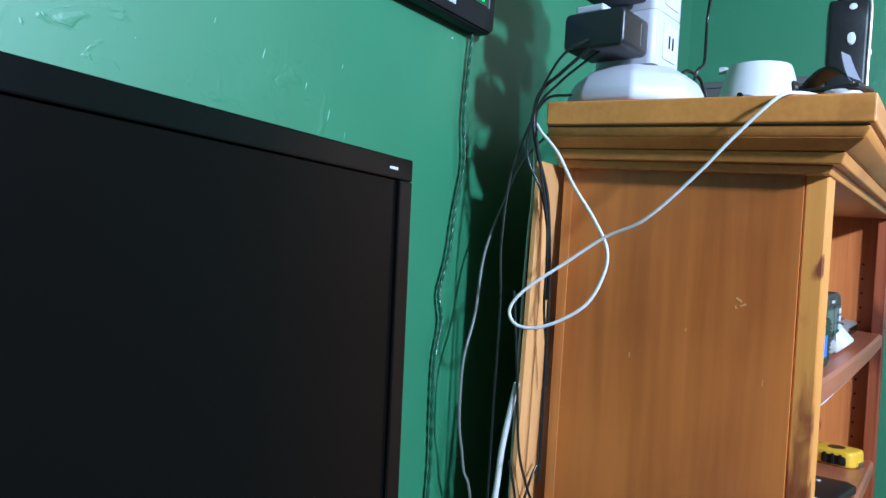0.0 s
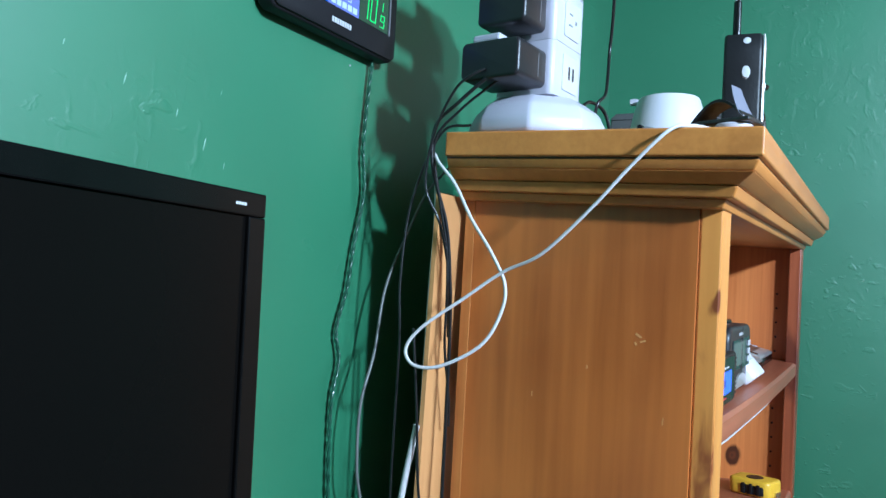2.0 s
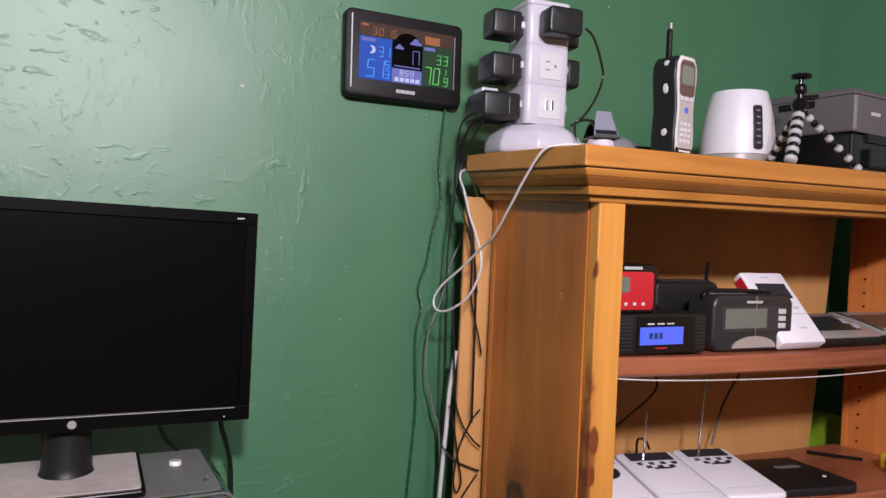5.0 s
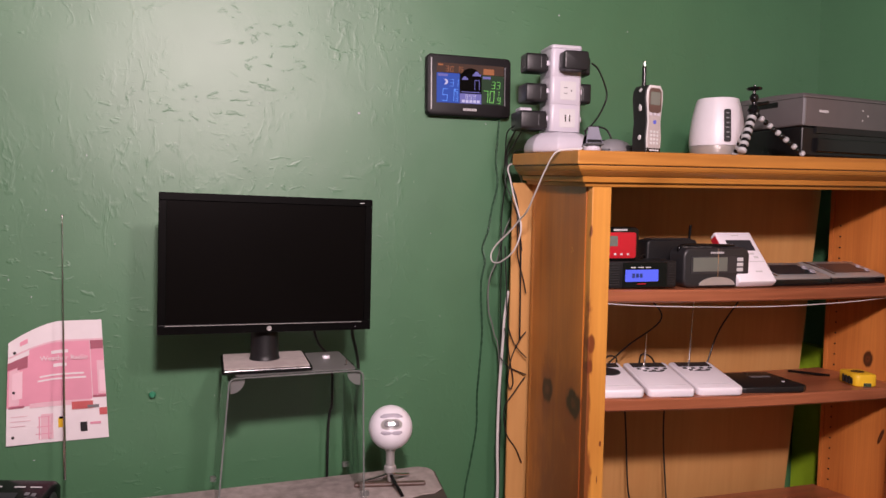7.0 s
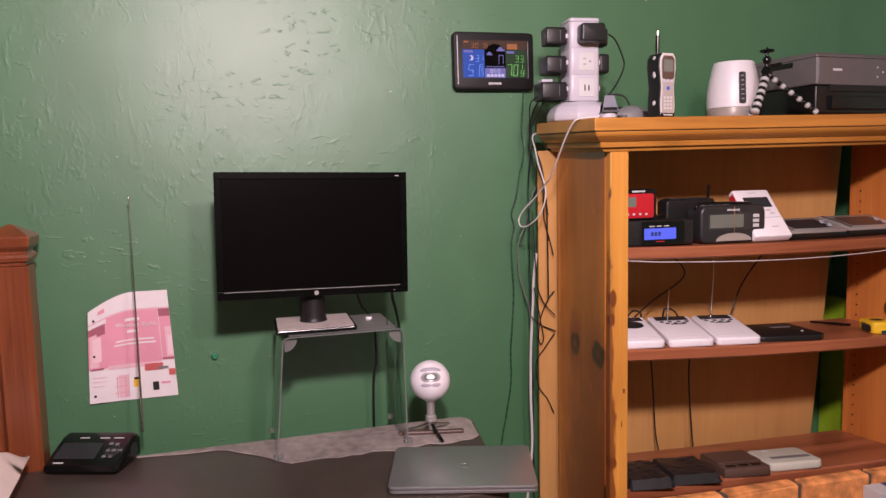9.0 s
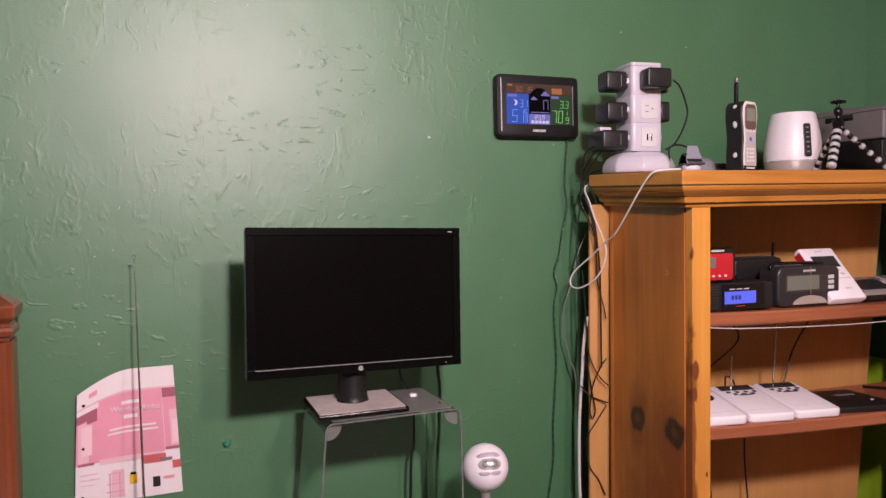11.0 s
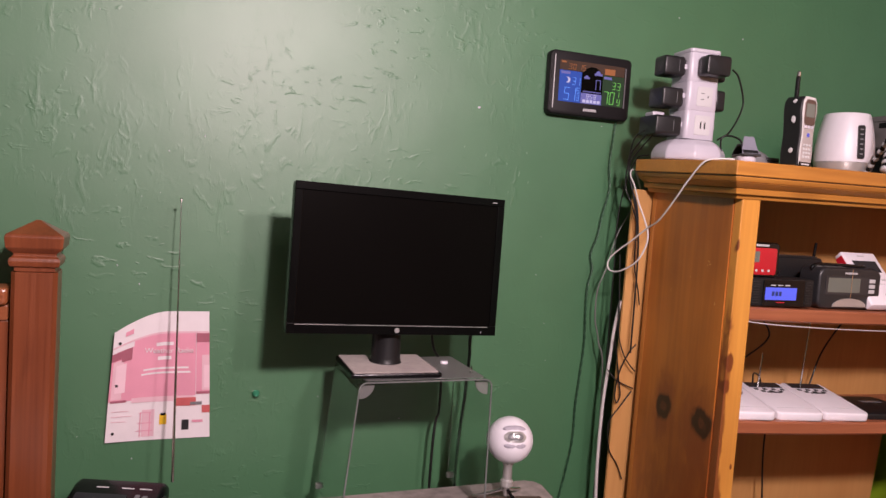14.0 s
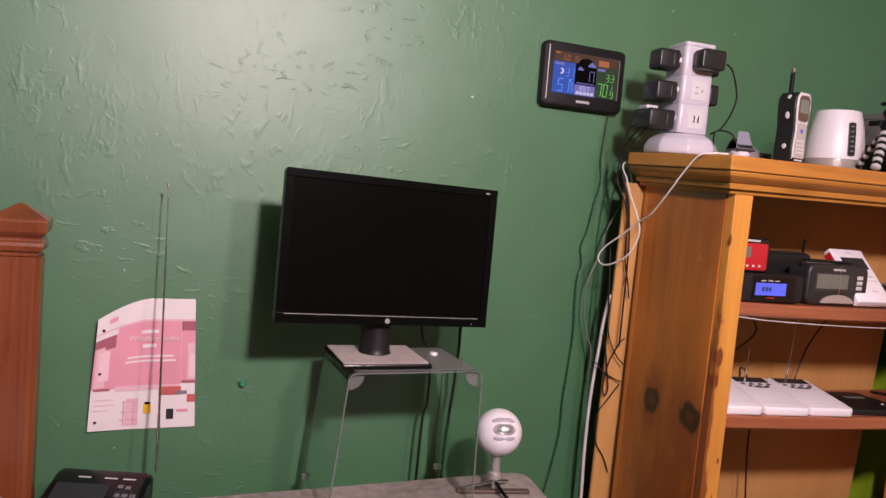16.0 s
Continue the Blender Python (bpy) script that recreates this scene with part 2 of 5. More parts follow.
PRINTER_GREY = mat("printer_grey", (0.088, 0.080, 0.082), 0.38, vary=0.08)
SILVER = mat("silver_plastic", (0.50, 0.49, 0.48), 0.30, metal=0.55, vary=0.08)
LAPTOP = mat("laptop_aluminium", (0.36, 0.36, 0.37), 0.32, metal=0.75, vary=0.06)
CHROME = mat("chrome", (0.72, 0.71, 0.70), 0.16, metal=1.0, vary=0.05)
WHITE_BRIGHT = mat("bright_white_plastic", (0.74, 0.71, 0.76), 0.35, vary=0.04)
WHITE = mat("white_plastic", (0.47, 0.45, 0.51), 0.35, vary=0.04)
OUTLET = mat("outlet_grey", (0.50, 0.50, 0.51), 0.5, vary=0.04)
RED = mat("red_plastic", (0.45, 0.012, 0.022), 0.35, vary=0.08)
LCD = mat("lcd_grey", (0.13, 0.145, 0.125), 0.25, vary=0.05)
LCD_DARK = mat("lcd_dark", (0.028, 0.030, 0.034), 0.2, vary=0.05)
YELLOW = mat("yellow_plastic", (0.72, 0.44, 0.015), 0.4, vary=0.07)
LAVENDER = mat("lavender_cloth", (0.15, 0.15, 0.19), 0.7, vary=0.12)
PAPER = mat("paper_white", (0.72, 0.66, 0.68), 0.75, vary=0.05)
PINK = mat("paper_pink", (0.70, 0.29, 0.38), 0.75, vary=0.10, scale=14)
PINK_PALE = mat("paper_pale_pink", (0.70, 0.44, 0.50), 0.75, vary=0.08)
PINK_LIGHT = mat("paper_light_pink", (0.76, 0.52, 0.58), 0.75, vary=0.08)
PALE_DUST = mat("pale_dust", (0.40, 0.345, 0.33), 0.95, vary=0.16, scale=60, bump=0.2)
PINK_DARK = mat("paper_dark_pink", (0.34, 0.10, 0.14), 0.75, vary=0.2)
INK_RED = mat("paper_red_ink", (0.50, 0.10, 0.10), 0.75, vary=0.2)
CABLE_BLACK = mat("black_cable", (0.010, 0.010, 0.010), 0.30, vary=0.1)
CABLE_GREEN = mat("painted_cord", (0.026, 0.075, 0.040), 0.25, vary=0.4, scale=60)
CABLE_WHITE = mat("white_cable", (0.56, 0.53, 0.52), 0.45, vary=0.05)
LIME = mat("lime_panel", (0.28, 0.44, 0.015), 0.5, vary=0.1)
BRICK = mat("orange_brick_face", (0.60, 0.235, 0.075), 0.65, vary=0.95, scale=26, bump=0.9, bscale=70)
MORTAR = mat("dark_mortar", (0.10, 0.075, 0.06), 0.9, vary=0.4, bump=0.5)
CLOTH = mat("pale_pink_cloth", (0.62, 0.50, 0.47), 0.9, vary=0.08, bump=0.4)
NAVY = mat("navy_box", (0.02, 0.04, 0.16), 0.4, vary=0.15)
BROWN = mat("brown_plastic", (0.085, 0.05, 0.04), 0.4, vary=0.15)
PIN_GREEN = mat("green_pin", (0.03, 0.22, 0.12), 0.15, vary=0.05, coat=0.5)
BLUE_LCD = glow("blue_backlit_lcd", (0.10, 0.16, 1.0), 0.75)
BLUE_SCR = glow("blue_display", (0.008, 0.075, 0.42), 0.75)
CYAN_TXT = glow("cyan_digits", (0.10, 0.35, 1.0), 0.9)
GREEN_SCR = glow("green_display", (0.006, 0.055, 0.012), 0.5)
GREEN_TXT = glow("green_digits", (0.16, 0.75, 0.10), 0.8)
BROWN_SCR = glow("brown_display", (0.085, 0.03, 0.012), 0.5)
ORANGE_TXT = glow("orange_digits", (0.50, 0.16, 0.04), 0.6)
LILAC_SCR = glow("lilac_display", (0.20, 0.20, 0.55), 0.6)
WHITE_TXT = glow("white_digits", (0.65, 0.65, 0.85), 0.7)
RED_LED = glow("red_led", (1.0, 0.05, 0.05), 3.0)

clear = bpy.data.materials.new("clear_acrylic")
clear.use_nodes = True
pb = clear.node_tree.nodes["Principled BSDF"]
pb.inputs["Base Color"].default_value = (0.86, 0.90, 0.88, 1)
pb.inputs["Roughness"].default_value, pb.inputs["IOR"].default_value = 0.06, 1.30
pb.inputs["Transmission Weight"].default_value = 1.0
BEZEL = mat("gloss_black_bezel", (0.003, 0.003, 0.003), 0.20, vary=0.2, spec=0.14)
EDGE = mat("acrylic_edge", (0.13, 0.14, 0.135), 0.25, vary=0.3, scale=40)
DUSTY = bpy.data.materials.new("dusty_acrylic")
DUSTY.use_nodes = True
pb = DUSTY.node_tree.nodes["Principled BSDF"]
pb.inputs["Base Color"].default_value = (0.42, 0.42, 0.41, 1)
pb.inputs["Roughness"].default_value, pb.inputs["IOR"].default_value = 0.35, 1.2
pb.inputs["Transmission Weight"].default_value = 0.72


# ---- mesh helpers ----
def part(name, bm, material, parent=None, label=""):
    me = bpy.data.meshes.new(name)
    bmesh.ops.recalc_face_normals(bm, faces=bm.faces)
    bm.to_mesh(me)
    bm.free()
    me.materials.append(material)
    ob = new(name, me)
    if parent:
        ob.parent = parent
    if label:
        tagged(ob, label)
    return ob


def smooth(ob, deg=40):
    me = ob.data
    me.polygons.foreach_set("use_smooth", [True] * len(me.polygons))
    me.set_sharp_from_angle(angle=radians(deg))
    return ob


def thing(name, m, label, category, group="", kind=""):
    e = new(name)
    e.empty_display_size = 0.02
    e.matrix_world = m
    return tagged(e, label, category, group, kind)


def box(x0, x1, y0, y1, z0, z1, bevel=0.0, seg=2, bm=None):
    bm = bm or bmesh.new()
    r = bmesh.ops.create_cube(bm, size=1.0)
    vs = r["verts"]
    for v in vs:
        v.co = Vector((x0 + (v.co.x + 0.5) * (x1 - x0), y0 + (v.co.y + 0.5) * (y1 - y0), z0 + (v.co.z + 0.5) * (z1 - z0)))
    if bevel:
        es = list({e for v in vs for e in v.link_edges})
        bmesh.ops.bevel(bm, geom=es, offset=bevel, segments=seg, affect="EDGES", profile=0.5)
    return bm


def prism(outline, axis, a, b, bevel=0.0, seg=2):
    """An outline in a plane, drawn out along the axis from a to b. The outline's two numbers are the other axes in order x, y, z."""
    bm = bmesh.new()
    i = "xyz".index(axis)

    def at(p, d):
        c = list(p)
        c.insert(i, d)
        return bm.verts.new(c)

    lo, hi = [at(p, a) for p in outline], [at(p, b) for p in outline]
    n = len(outline)
    bm.faces.new(lo)
    bm.faces.new(hi[::-1])
    for k in range(n):
        bm.faces.new((lo[k], lo[(k + 1) % n], hi[(k + 1) % n], hi[k]))
    bmesh.ops.recalc_face_normals(bm, faces=bm.faces)
    if bevel:
        caps = [e for e in bm.edges if abs(e.verts[0].co[i] - e.verts[1].co[i]) < 1e-6]
        bmesh.ops.bevel(bm, geom=caps, offset=bevel, segments=seg, affect="EDGES", profile=0.5)
    return bm


def rounded(w, h, r, n=6, cx=0.0, cy=0.0):
    pts = []
    for qx, qy, a0 in ((1, 1, 0), (-1, 1, 90), (-1, -1, 180), (1, -1, 270)):
        for k in range(n + 1):
            a = radians(a0 + 90 * k / n)
            pts.append((cx + qx * (w / 2 - r) + r * math.cos(a), cy + qy * (h / 2 - r) + r * math.sin(a)))
    return pts


def lathe(profile, n=32, squash=1.0, bm=None):
    """A profile of (radius, z) turned about z."""
    bm = bm or bmesh.new()
    rings = []
    for r, z in profile:
        if r < 1e-6:
            rings.append([bm.verts.new((0, 0, z))])
        else:
            rings.append([bm.verts.new((r * math.cos(2 * math.pi * k / n), squash * r * math.sin(2 * math.pi * k / n), z)) for k in range(n)])
    for p, q in zip(rings, rings[1:]):
        for k in range(n):
            a, b, c, d = p[k % len(p)], p[(k + 1) % len(p)], q[(k + 1) % len(q)], q[k % len(q)]
            f = []
            for v in (a, b, c, d):
                if v not in f:
                    f.append(v)
            if len(f) > 2:
                bm.faces.new(f)
    return bm


def spline(pts, per=8):
    p = [Vector(q) for q in pts]
    p = [2 * p[0] - p[1]] + p + [2 * p[-1] - p[-2]]
    out = []
    for i in range(1, len(p) - 2):
        for k in range(per):
            s = k / per
            a, b, c, d = p[i - 1], p[i], p[i + 1], p[i + 2]
            out.append(0.5 * (2 * b + (c - a) * s + (2 * a - 5 * b + 4 * c - d) * s * s + (3 * b - a - 3 * c + d) * s ** 3))
    out.append(p[-2])
    return out


def tube(pts, r, sides=8, per=8, bm=None, raw=False):
    bm = bm or bmesh.new()
    line = [Vector(q) for q in pts] if raw else spline(pts, per)
    rs = r if isinstance(r, (list, tuple)) else None
    side = None
    rings = []
    for i, c in enumerate(line):
        d = (line[min(i + 1, len(line) - 1)] - line[max(i - 1, 0)]).normalized()
        if side is None:
            side = d.orthogonal().normalized()
        side = (side - d * side.dot(d)).normalized()
        up = d.cross(side)
        rad = r if rs is None else rs[0] + (rs[1] - rs[0]) * i / (len(line) - 1)
        rings.append([bm.verts.new(c + rad * (math.cos(2 * math.pi * k / sides) * side + math.sin(2 * math.pi * k / sides) * up)) for k in range(sides)])
    for a, b in zip(rings, rings[1:]):
        for k in range(sides):
            bm.faces.new((a[k], a[(k + 1) % sides], b[(k + 1) % sides], b[k]))
    bm.faces.new(rings[0][::-1])
    bm.faces.new(rings[-1])
    return bm


def cable(name, pts, r, material, label, per=8, sides=8, group=""):
    ob = part(name, tube(pts, r, sides, per), material)
    smooth(ob, 60)
    return tagged(ob, label, "cable", group)


def lettering(name, text, size, m, material, parent, align="CENTER", bold=0.0):
    """Raised letters in the built-in font; they lie in the local xy plane of m."""
    cu = bpy.data.curves.new(name, "FONT")
    cu.body, cu.size, cu.align_x, cu.align_y, cu.extrude, cu.offset = text, size, align, "CENTER", size * 0.01, bold
    tmp = bpy.data.objects.new(name + "_curve", cu)
    scene.collection.objects.link(tmp)
    bpy.context.view_layer.update()
    me = bpy.data.meshes.new_from_object(tmp.evaluated_get(bpy.context.evaluated_depsgraph_get()))
    bpy.data.objects.remove(tmp)
    bpy.data.curves.remove(cu)
    bm = bmesh.new()
    bm.from_mesh(me)
    bpy.data.meshes.remove(me)
    seen, glyphs = set(), []
    for v in bm.verts:
        if v in seen:
            continue
        stack, isle = [v], []
        seen.add(v)
        while stack:
            q = stack.pop()
            isle.append(q)
            for e in q.link_edges:
                o = e.other_vert(q)
                if o not in seen:
                    seen.add(o)
                    stack.append(o)
        lo, hi = min(q.co.x for q in isle), max(q.co.x for q in isle)
        for g in glyphs:
            if lo < g[1] - 1e-5 and hi > g[0] + 1e-5:
                g[0], g[1] = min(lo, g[0]), max(hi, g[1])
                g[2] += isle
                break
        else:
            glyphs.append([lo, hi, isle])
    for g in glyphs:
        keep = set(g[2])
        one = bm.copy()
        one.verts.ensure_lookup_table()
        bm.verts.index_update()
        gone = [one.verts[q.index] for q in bm.verts if q not in keep]
        bmesh.ops.delete(one, geom=gone, context="VERTS")
        part(name, one, material, parent).matrix_local = m
    bm.free()


def facing(x, y, z, tilt=0.0):
    """A pose whose xy plane faces along +x, with its own x along +y and its own y up."""
    return Matrix.Translation((x, y, z)) @ Matrix(((0, 0, 1, 0), (1, 0, 0, 0), (0, 1, 0, 0), (0, 0, 0, 1))) @ pose(0, 0, 0, tilt)


# ---- the room ----
WALL_Y, BACK_X, FAR_Y, TOP = 2.05, 3.7, -2.3, 2.42
tagged(part("floor", box(-0.12, BACK_X + 0.12, FAR_Y - 0.12, WALL_Y + 0.12, -0.1, 0), UNSEEN_CARPET), "unseen carpeted floor of a small room, dark brown to limit bounce", "floor", kind="structure")
tagged(part("ceiling", box(-0.12, BACK_X + 0.12, FAR_Y - 0.12, WALL_Y + 0.12, TOP, TOP + 0.1), UNSEEN_CEIL), "unseen plain ceiling, dark grey to limit bounce", "ceiling", kind="structure")
wall_west = tagged(part("wall_west", box(-0.12, 0, FAR_Y - 0.12, WALL_Y + 0.12, 0, TOP), GREEN), "dark green satin wall with rough trowelled plaster", "wall", kind="structure")
DX0, DX1, DZ = 0.848, 1.68, 2.36
bm = box(-0.0, DX0, WALL_Y, WALL_Y + 0.12, 0, TOP)
box(DX1, BACK_X, WALL_Y, WALL_Y + 0.12, 0, TOP, bm=bm)
box(DX0, DX1, WALL_Y, WALL_Y + 0.12, DZ, TOP, bm=bm)
tagged(part("wall_north", bm, GREEN), "dark green satin wall with a doorway", "wall", kind="structure")
tagged(part("wall_east", box(BACK_X, BACK_X + 0.12, FAR_Y - 0.12, WALL_Y + 0.12, 0, TOP), UNSEEN_TAN), "unseen wall closing the room, dark tan to limit bounce", "wall", kind="structure")
tagged(part("wall_south", box(0, BACK_X, FAR_Y - 0.12, FAR_Y, 0, TOP), UNSEEN_TAN), "unseen wall closing the room, dark tan to limit bounce", "wall", kind="structure")

# oak door with its moulded casing
prof = [(0.014, 0.0), (0.014, -0.012), (0.020, -0.018), (0.034, -0.020), (0.040, -0.013), (0.046, -0.017), (0.056, -0.016), (0.063, -0.008), (0.070, -0.011), (0.078, -0.006), (0.078, 0.0)]
trim = thing("door_trim", pose(DX0 - 0.080, WALL_Y, 0), "varnished oak door casing with moulded grooves", "trim", kind="structure")
part("side_casing", prism(prof, "z", 0, DZ + 0.07, 0), OAK_TRIM, trim)
part("side_casing", prism([(DX1 - DX0 + 0.16 - a, b) for a, b in prof], "z", 0, DZ + 0.07, 0), OAK_TRIM, trim)
part("head_casing", box(0.080, DX1 - DX0 + 0.080, -0.016, 0, DZ + 0.0, DZ + 0.07, 0.003), OAK_TRIM, trim)
part("jamb", box(0.078, 0.098, 0.001, 0.12, 0, DZ - 0.001, 0.002), OAK_TRIM, trim)
part("jamb", box(DX1 - DX0 + 0.062, DX1 - DX0 + 0.080, 0.001, 0.12, 0, DZ - 0.001, 0.002), OAK_TRIM, trim)
door = thing("door_1", pose(DX0 + 0.020, WALL_Y + 0.010, 0.01), "closed plain oak door with visible vertical grain", "door", kind="structure")
part("slab", box(0.0, DX1 - DX0 - 0.04, 0.0, 0.04, 0, DZ - 0.025, 0.003), OAK, door)
for hz in (1.92, 1.00, 0.22):
    h = part("hinge", lathe([(0.0, -0.055), (0.006, -0.055), (0.0065, -0.05), (0.0065, 0.05), (0.006, 0.055), (0.0, 0.056)], 12), CHROME, door, "satin metal butt hinge")
    smooth(h)
    h.location = (-0.004, -0.008, hz)
    if hz > 1.8:
        st = bmesh.new()
        tube([(0, 0, 0.052), (0.012, -0.006, 0.060), (0.034, -0.014, 0.055)], 0.003, 8, 5, st)
        tube([(0, 0, 0.045), (0.018, -0.012, 0.040)], 0.004, 8, 4, st)
        part("door_stop", st, CHROME, h, "small metal hinge-pin door stop")

# ---- bookcase ----
BX, BY, BROT = 0.503, 0.85, -2.7
BW = 1.075
BOOK = pose(BX, BY, 0, 0, 0, BROT)


def top_z(x, y):
    """Height of the bookcase's top board, which leans a little to the front."""
    lx = 0.9989 * (x - BX) - 0.0471 * (y - BY)
    return 1.532 - 0.036 * lx + 0.010 * (y - BY)


def slab(in0, z0, in1, z1, bevel=0.0):
    bm = bmesh.new()
    rings = []
    for i, z in ((in0, z0), (in1, z1)):
        rings.append([bm.verts.new((x, y, z - 0.036 * x + 0.010 * y)) for x, y in ((-0.365, i), (-i, i), (-i, BW - i), (-0.365, BW - i))])
    a, b = rings
    bm.faces.new(a[::-1])
    bm.faces.new(b)
    for k in range(4):
        bm.faces.new((a[k], a[(k + 1) % 4], b[(k + 1) % 4], b[k]))
    if bevel:
        bmesh.ops.bevel(bm, geom=list(bm.edges), offset=bevel, segments=3, affect="EDGES", profile=0.5)
    return bm


case = thing("bookcase", BOOK, "honey-stained pine bookcase with a moulded cornice and open shelves", "bookcase")
part("top_board", slab(0.0, 1.502, 0.0, 1.532, 0.0025), PINE_Y, case)
# dark brown filler paints the shadow line between top board and moulding
part("shaded_groove", slab(0.006, 1.4995, 0.006, 1.5025), BROWN, case)
smooth(part("moulding", slab(0.010, 1.489, 0.004, 1.500, 0.002), PINE_Y, case))
smooth(part("moulding", slab(0.026, 1.4765, 0.009, 1.4885, 0.0015), PINE_Y, case))
part("moulding", slab(0.031, 1.463, 0.027, 1.476, 0.002), PINE_Y, case)
smooth(part("bead", slab(0.044, 1.453, 0.040, 1.4628, 0.0015), PINE_Y, case))
for s, m1 in ((1, PINE_STILE), (-1, RED_STILE)):
    f = (lambda a: a) if s > 0 else (lambda a: BW - a)
    y = sorted((f(0.0625 if s > 0 else 0.037), f(0.111 if s > 0 else 0.084)))
    sides = [("front_stile", -0.070, -0.046, *y, m1)]
    y = sorted((f(0.0600 if s > 0 else 0.0375), f(0.0665 if s > 0 else 0.050)))
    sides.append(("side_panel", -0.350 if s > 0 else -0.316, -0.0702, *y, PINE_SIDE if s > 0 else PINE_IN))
    y = sorted((f(0.0595 if s > 0 else 0.0376), f(0.066 if s > 0 else 0.052)))
    sides.append(("back_stile", -0.364 if s > 0 else -0.330, -0.3502 if s > 0 else -0.3162, *y, PINE if s > 0 else PINE_IN))
    for nm, xa, xb, ya, yb, m2 in sides:
        bm = box(xa, xb, ya, yb, 0.0, 1.462, 0.0022 if nm == "front_stile" else 0.0006)
        for v in bm.verts:
            if v.co.z > 1:
                v.co.z += -0.036 * v.co.x + 0.010 * v.co.y
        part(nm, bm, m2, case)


def shelf_board(z, drop, sag, dip):
    bm = bmesh.new()
    n = 16
    sec = [(-0.345, 0.0), (-0.053, 0.0), (-0.048, -0.004), (-0.048, -0.026), (-0.052, -0.030), (-0.345, -0.030)]
    rows = []
    for k in range(n + 1):
        s = k / n
        bend = -drop * s - sag * 4 * s * (1 - s)
        rows.append([bm.verts.new((x, 0.067 + s * (BW - 0.119), z + dz + bend - dip * x)) for x, dz in sec])
    for a, b in zip(rows, rows[1:]):
        for k in range(len(sec)):
            bm.faces.new((a[k], a[(k + 1) % len(sec)], b[(k + 1) % len(sec)], b[k]))
    bm.faces.new(rows[0])
    bm.faces.new(rows[-1][::-1])
    return bm


part("shelf", shelf_board(1.223, 0.006, 0.006, 0.0), SHELF, case)
part("shelf", shelf_board(0.972, 0.028, 0.007, -0.05), SHELF, case)
part("shelf", shelf_board(0.610, 0.016, 0.004, -0.10), SHELF, case)
part("shelf", shelf_board(0.30, 0.0, 0.003, 0.0), SHELF, case)
part("plinth", box(-0.078, -0.052, 0.112, BW - 0.088, 0.0, 0.08), PINE_Y, case)
holes = bmesh.new()
for sy, dy in ((0.0645, 0.001), (BW - 0.0505, -0.001)):
    for hx in (-0.095, -0.29):
        for k in range(38):
            r = bmesh.ops.create_cone(holes, cap_ends=True, segments=8, radius1=0.0025, radius2=0.0025, depth=0.002, matrix=Matrix.Translation((hx, sy + dy, 0.18 + k * 0.032)) @ pose(0, 0, 0, 90))
tagged(part("shelf_pin_holes", holes, BLACK_MATT, case, "rows of small dark shelf-pin holes"), kind="stuff")

for sx, sz, sw, sh, sr in ((-0.131, 1.312, 0.004, 0.0012, 30), (-0.126, 1.306, 0.0035, 0.0010, -20), (-0.134, 1.303, 0.002, 0.0012, 60), (-0.258, 1.23, 0.0008, 0.003, 0), (-0.19, 1.27, 0.001, 0.002, 10), (-0.10, 1.22, 0.0007, 0.004, 5)):
    sc = part("scuff", box(-sw, sw, -0.0002, 0.0, -sh, sh), PLY, case)
    sc.matrix_local = pose(sx, 0.0599, sz, 0, sr, 0)
panel = bmesh.new()
cs = [(0.126, 0.874, 1.470), (0.088, 0.888, 0.0), (0.105, 1.822, 0.0), (0.174, 1.893, 1.476)]
fr = [panel.verts.new((x + 0.006, y, z)) for x, y, z in cs]
bk = [panel.verts.new(c) for c in cs]
panel.faces.new(fr)
panel.faces.new(bk[::-1])
for k in range(4):
    panel.faces.new((fr[k], fr[(k + 1) % 4], bk[(k + 1) % 4], bk[k]))
tagged(part("plywood_panel", panel, PLY), "loose pale plywood panel leaning behind the bookcase", "board")
tagged(part("lime_board", box(0.004, 0.165, 2.008, 2.046, 0.0, 0.96, 0.002), LIME), "lime green board standing behind the bookcase", "board")


# ---- desk, headboard ----
desk = thing("desk", pose(0, 0, 0), "dark laminate desk with a dusty worn rear edge", "desk")
out = [(0.162, -0.62), (0.142, 0.0), (0.146, 0.615), (0.160, 0.640), (0.185, 0.648), (0.35, 0.622), (0.62, 0.580), (0.62, -0.62)]
part("desktop", prism(out, "z", 0.706, 0.735, 0.003), DESK, desk)
edge = []
for k in range(30):
    ey = 0.60 - k * 0.0285
    reach = 0.150 * min(1.0, max(0.0, (ey + 0.02) / 0.16)) ** 1.2 + 0.022 * min(1.0, max(0.0, (ey + 0.25) / 0.15))
    edge.append((0.146 + 0.003 + reach * (1 + 0.14 * noise.noise((k * 0.63, 2.0, 0)) + 0.12 * noise.noise((k * 0.19, 7.0, 0))), ey))
strip = [(0.1475, -0.22), (0.146, 0.0), (0.150, 0.612), (0.163, 0.634), (0.186, 0.642), (0.30, 0.625)] + edge
part("worn_rear_edge", prism(strip, "z", 0.7352, 0.7385, 0.0012, 1), DESK_DUST, desk, "grey dusty worn strip along the rear edge")
for lx, ly in ((0.19, -0.56), (0.19, 0.56), (0.57, -0.56), (0.57, 0.52)):
    part("leg", box(lx - 0.025, lx + 0.025, ly - 0.025, ly + 0.025, 0, 0.706, 0.003), DESK, desk)
part("front_rail", box(0.555, 0.585, -0.535, 0.495, 0.62, 0.705, 0.002), DESK, desk)
ruler = thing("wooden_ruler", pose(0.588, 0.085, 0.7355, 0, 0, -4), "yellow wooden ruler lying along the desk front", "ruler")
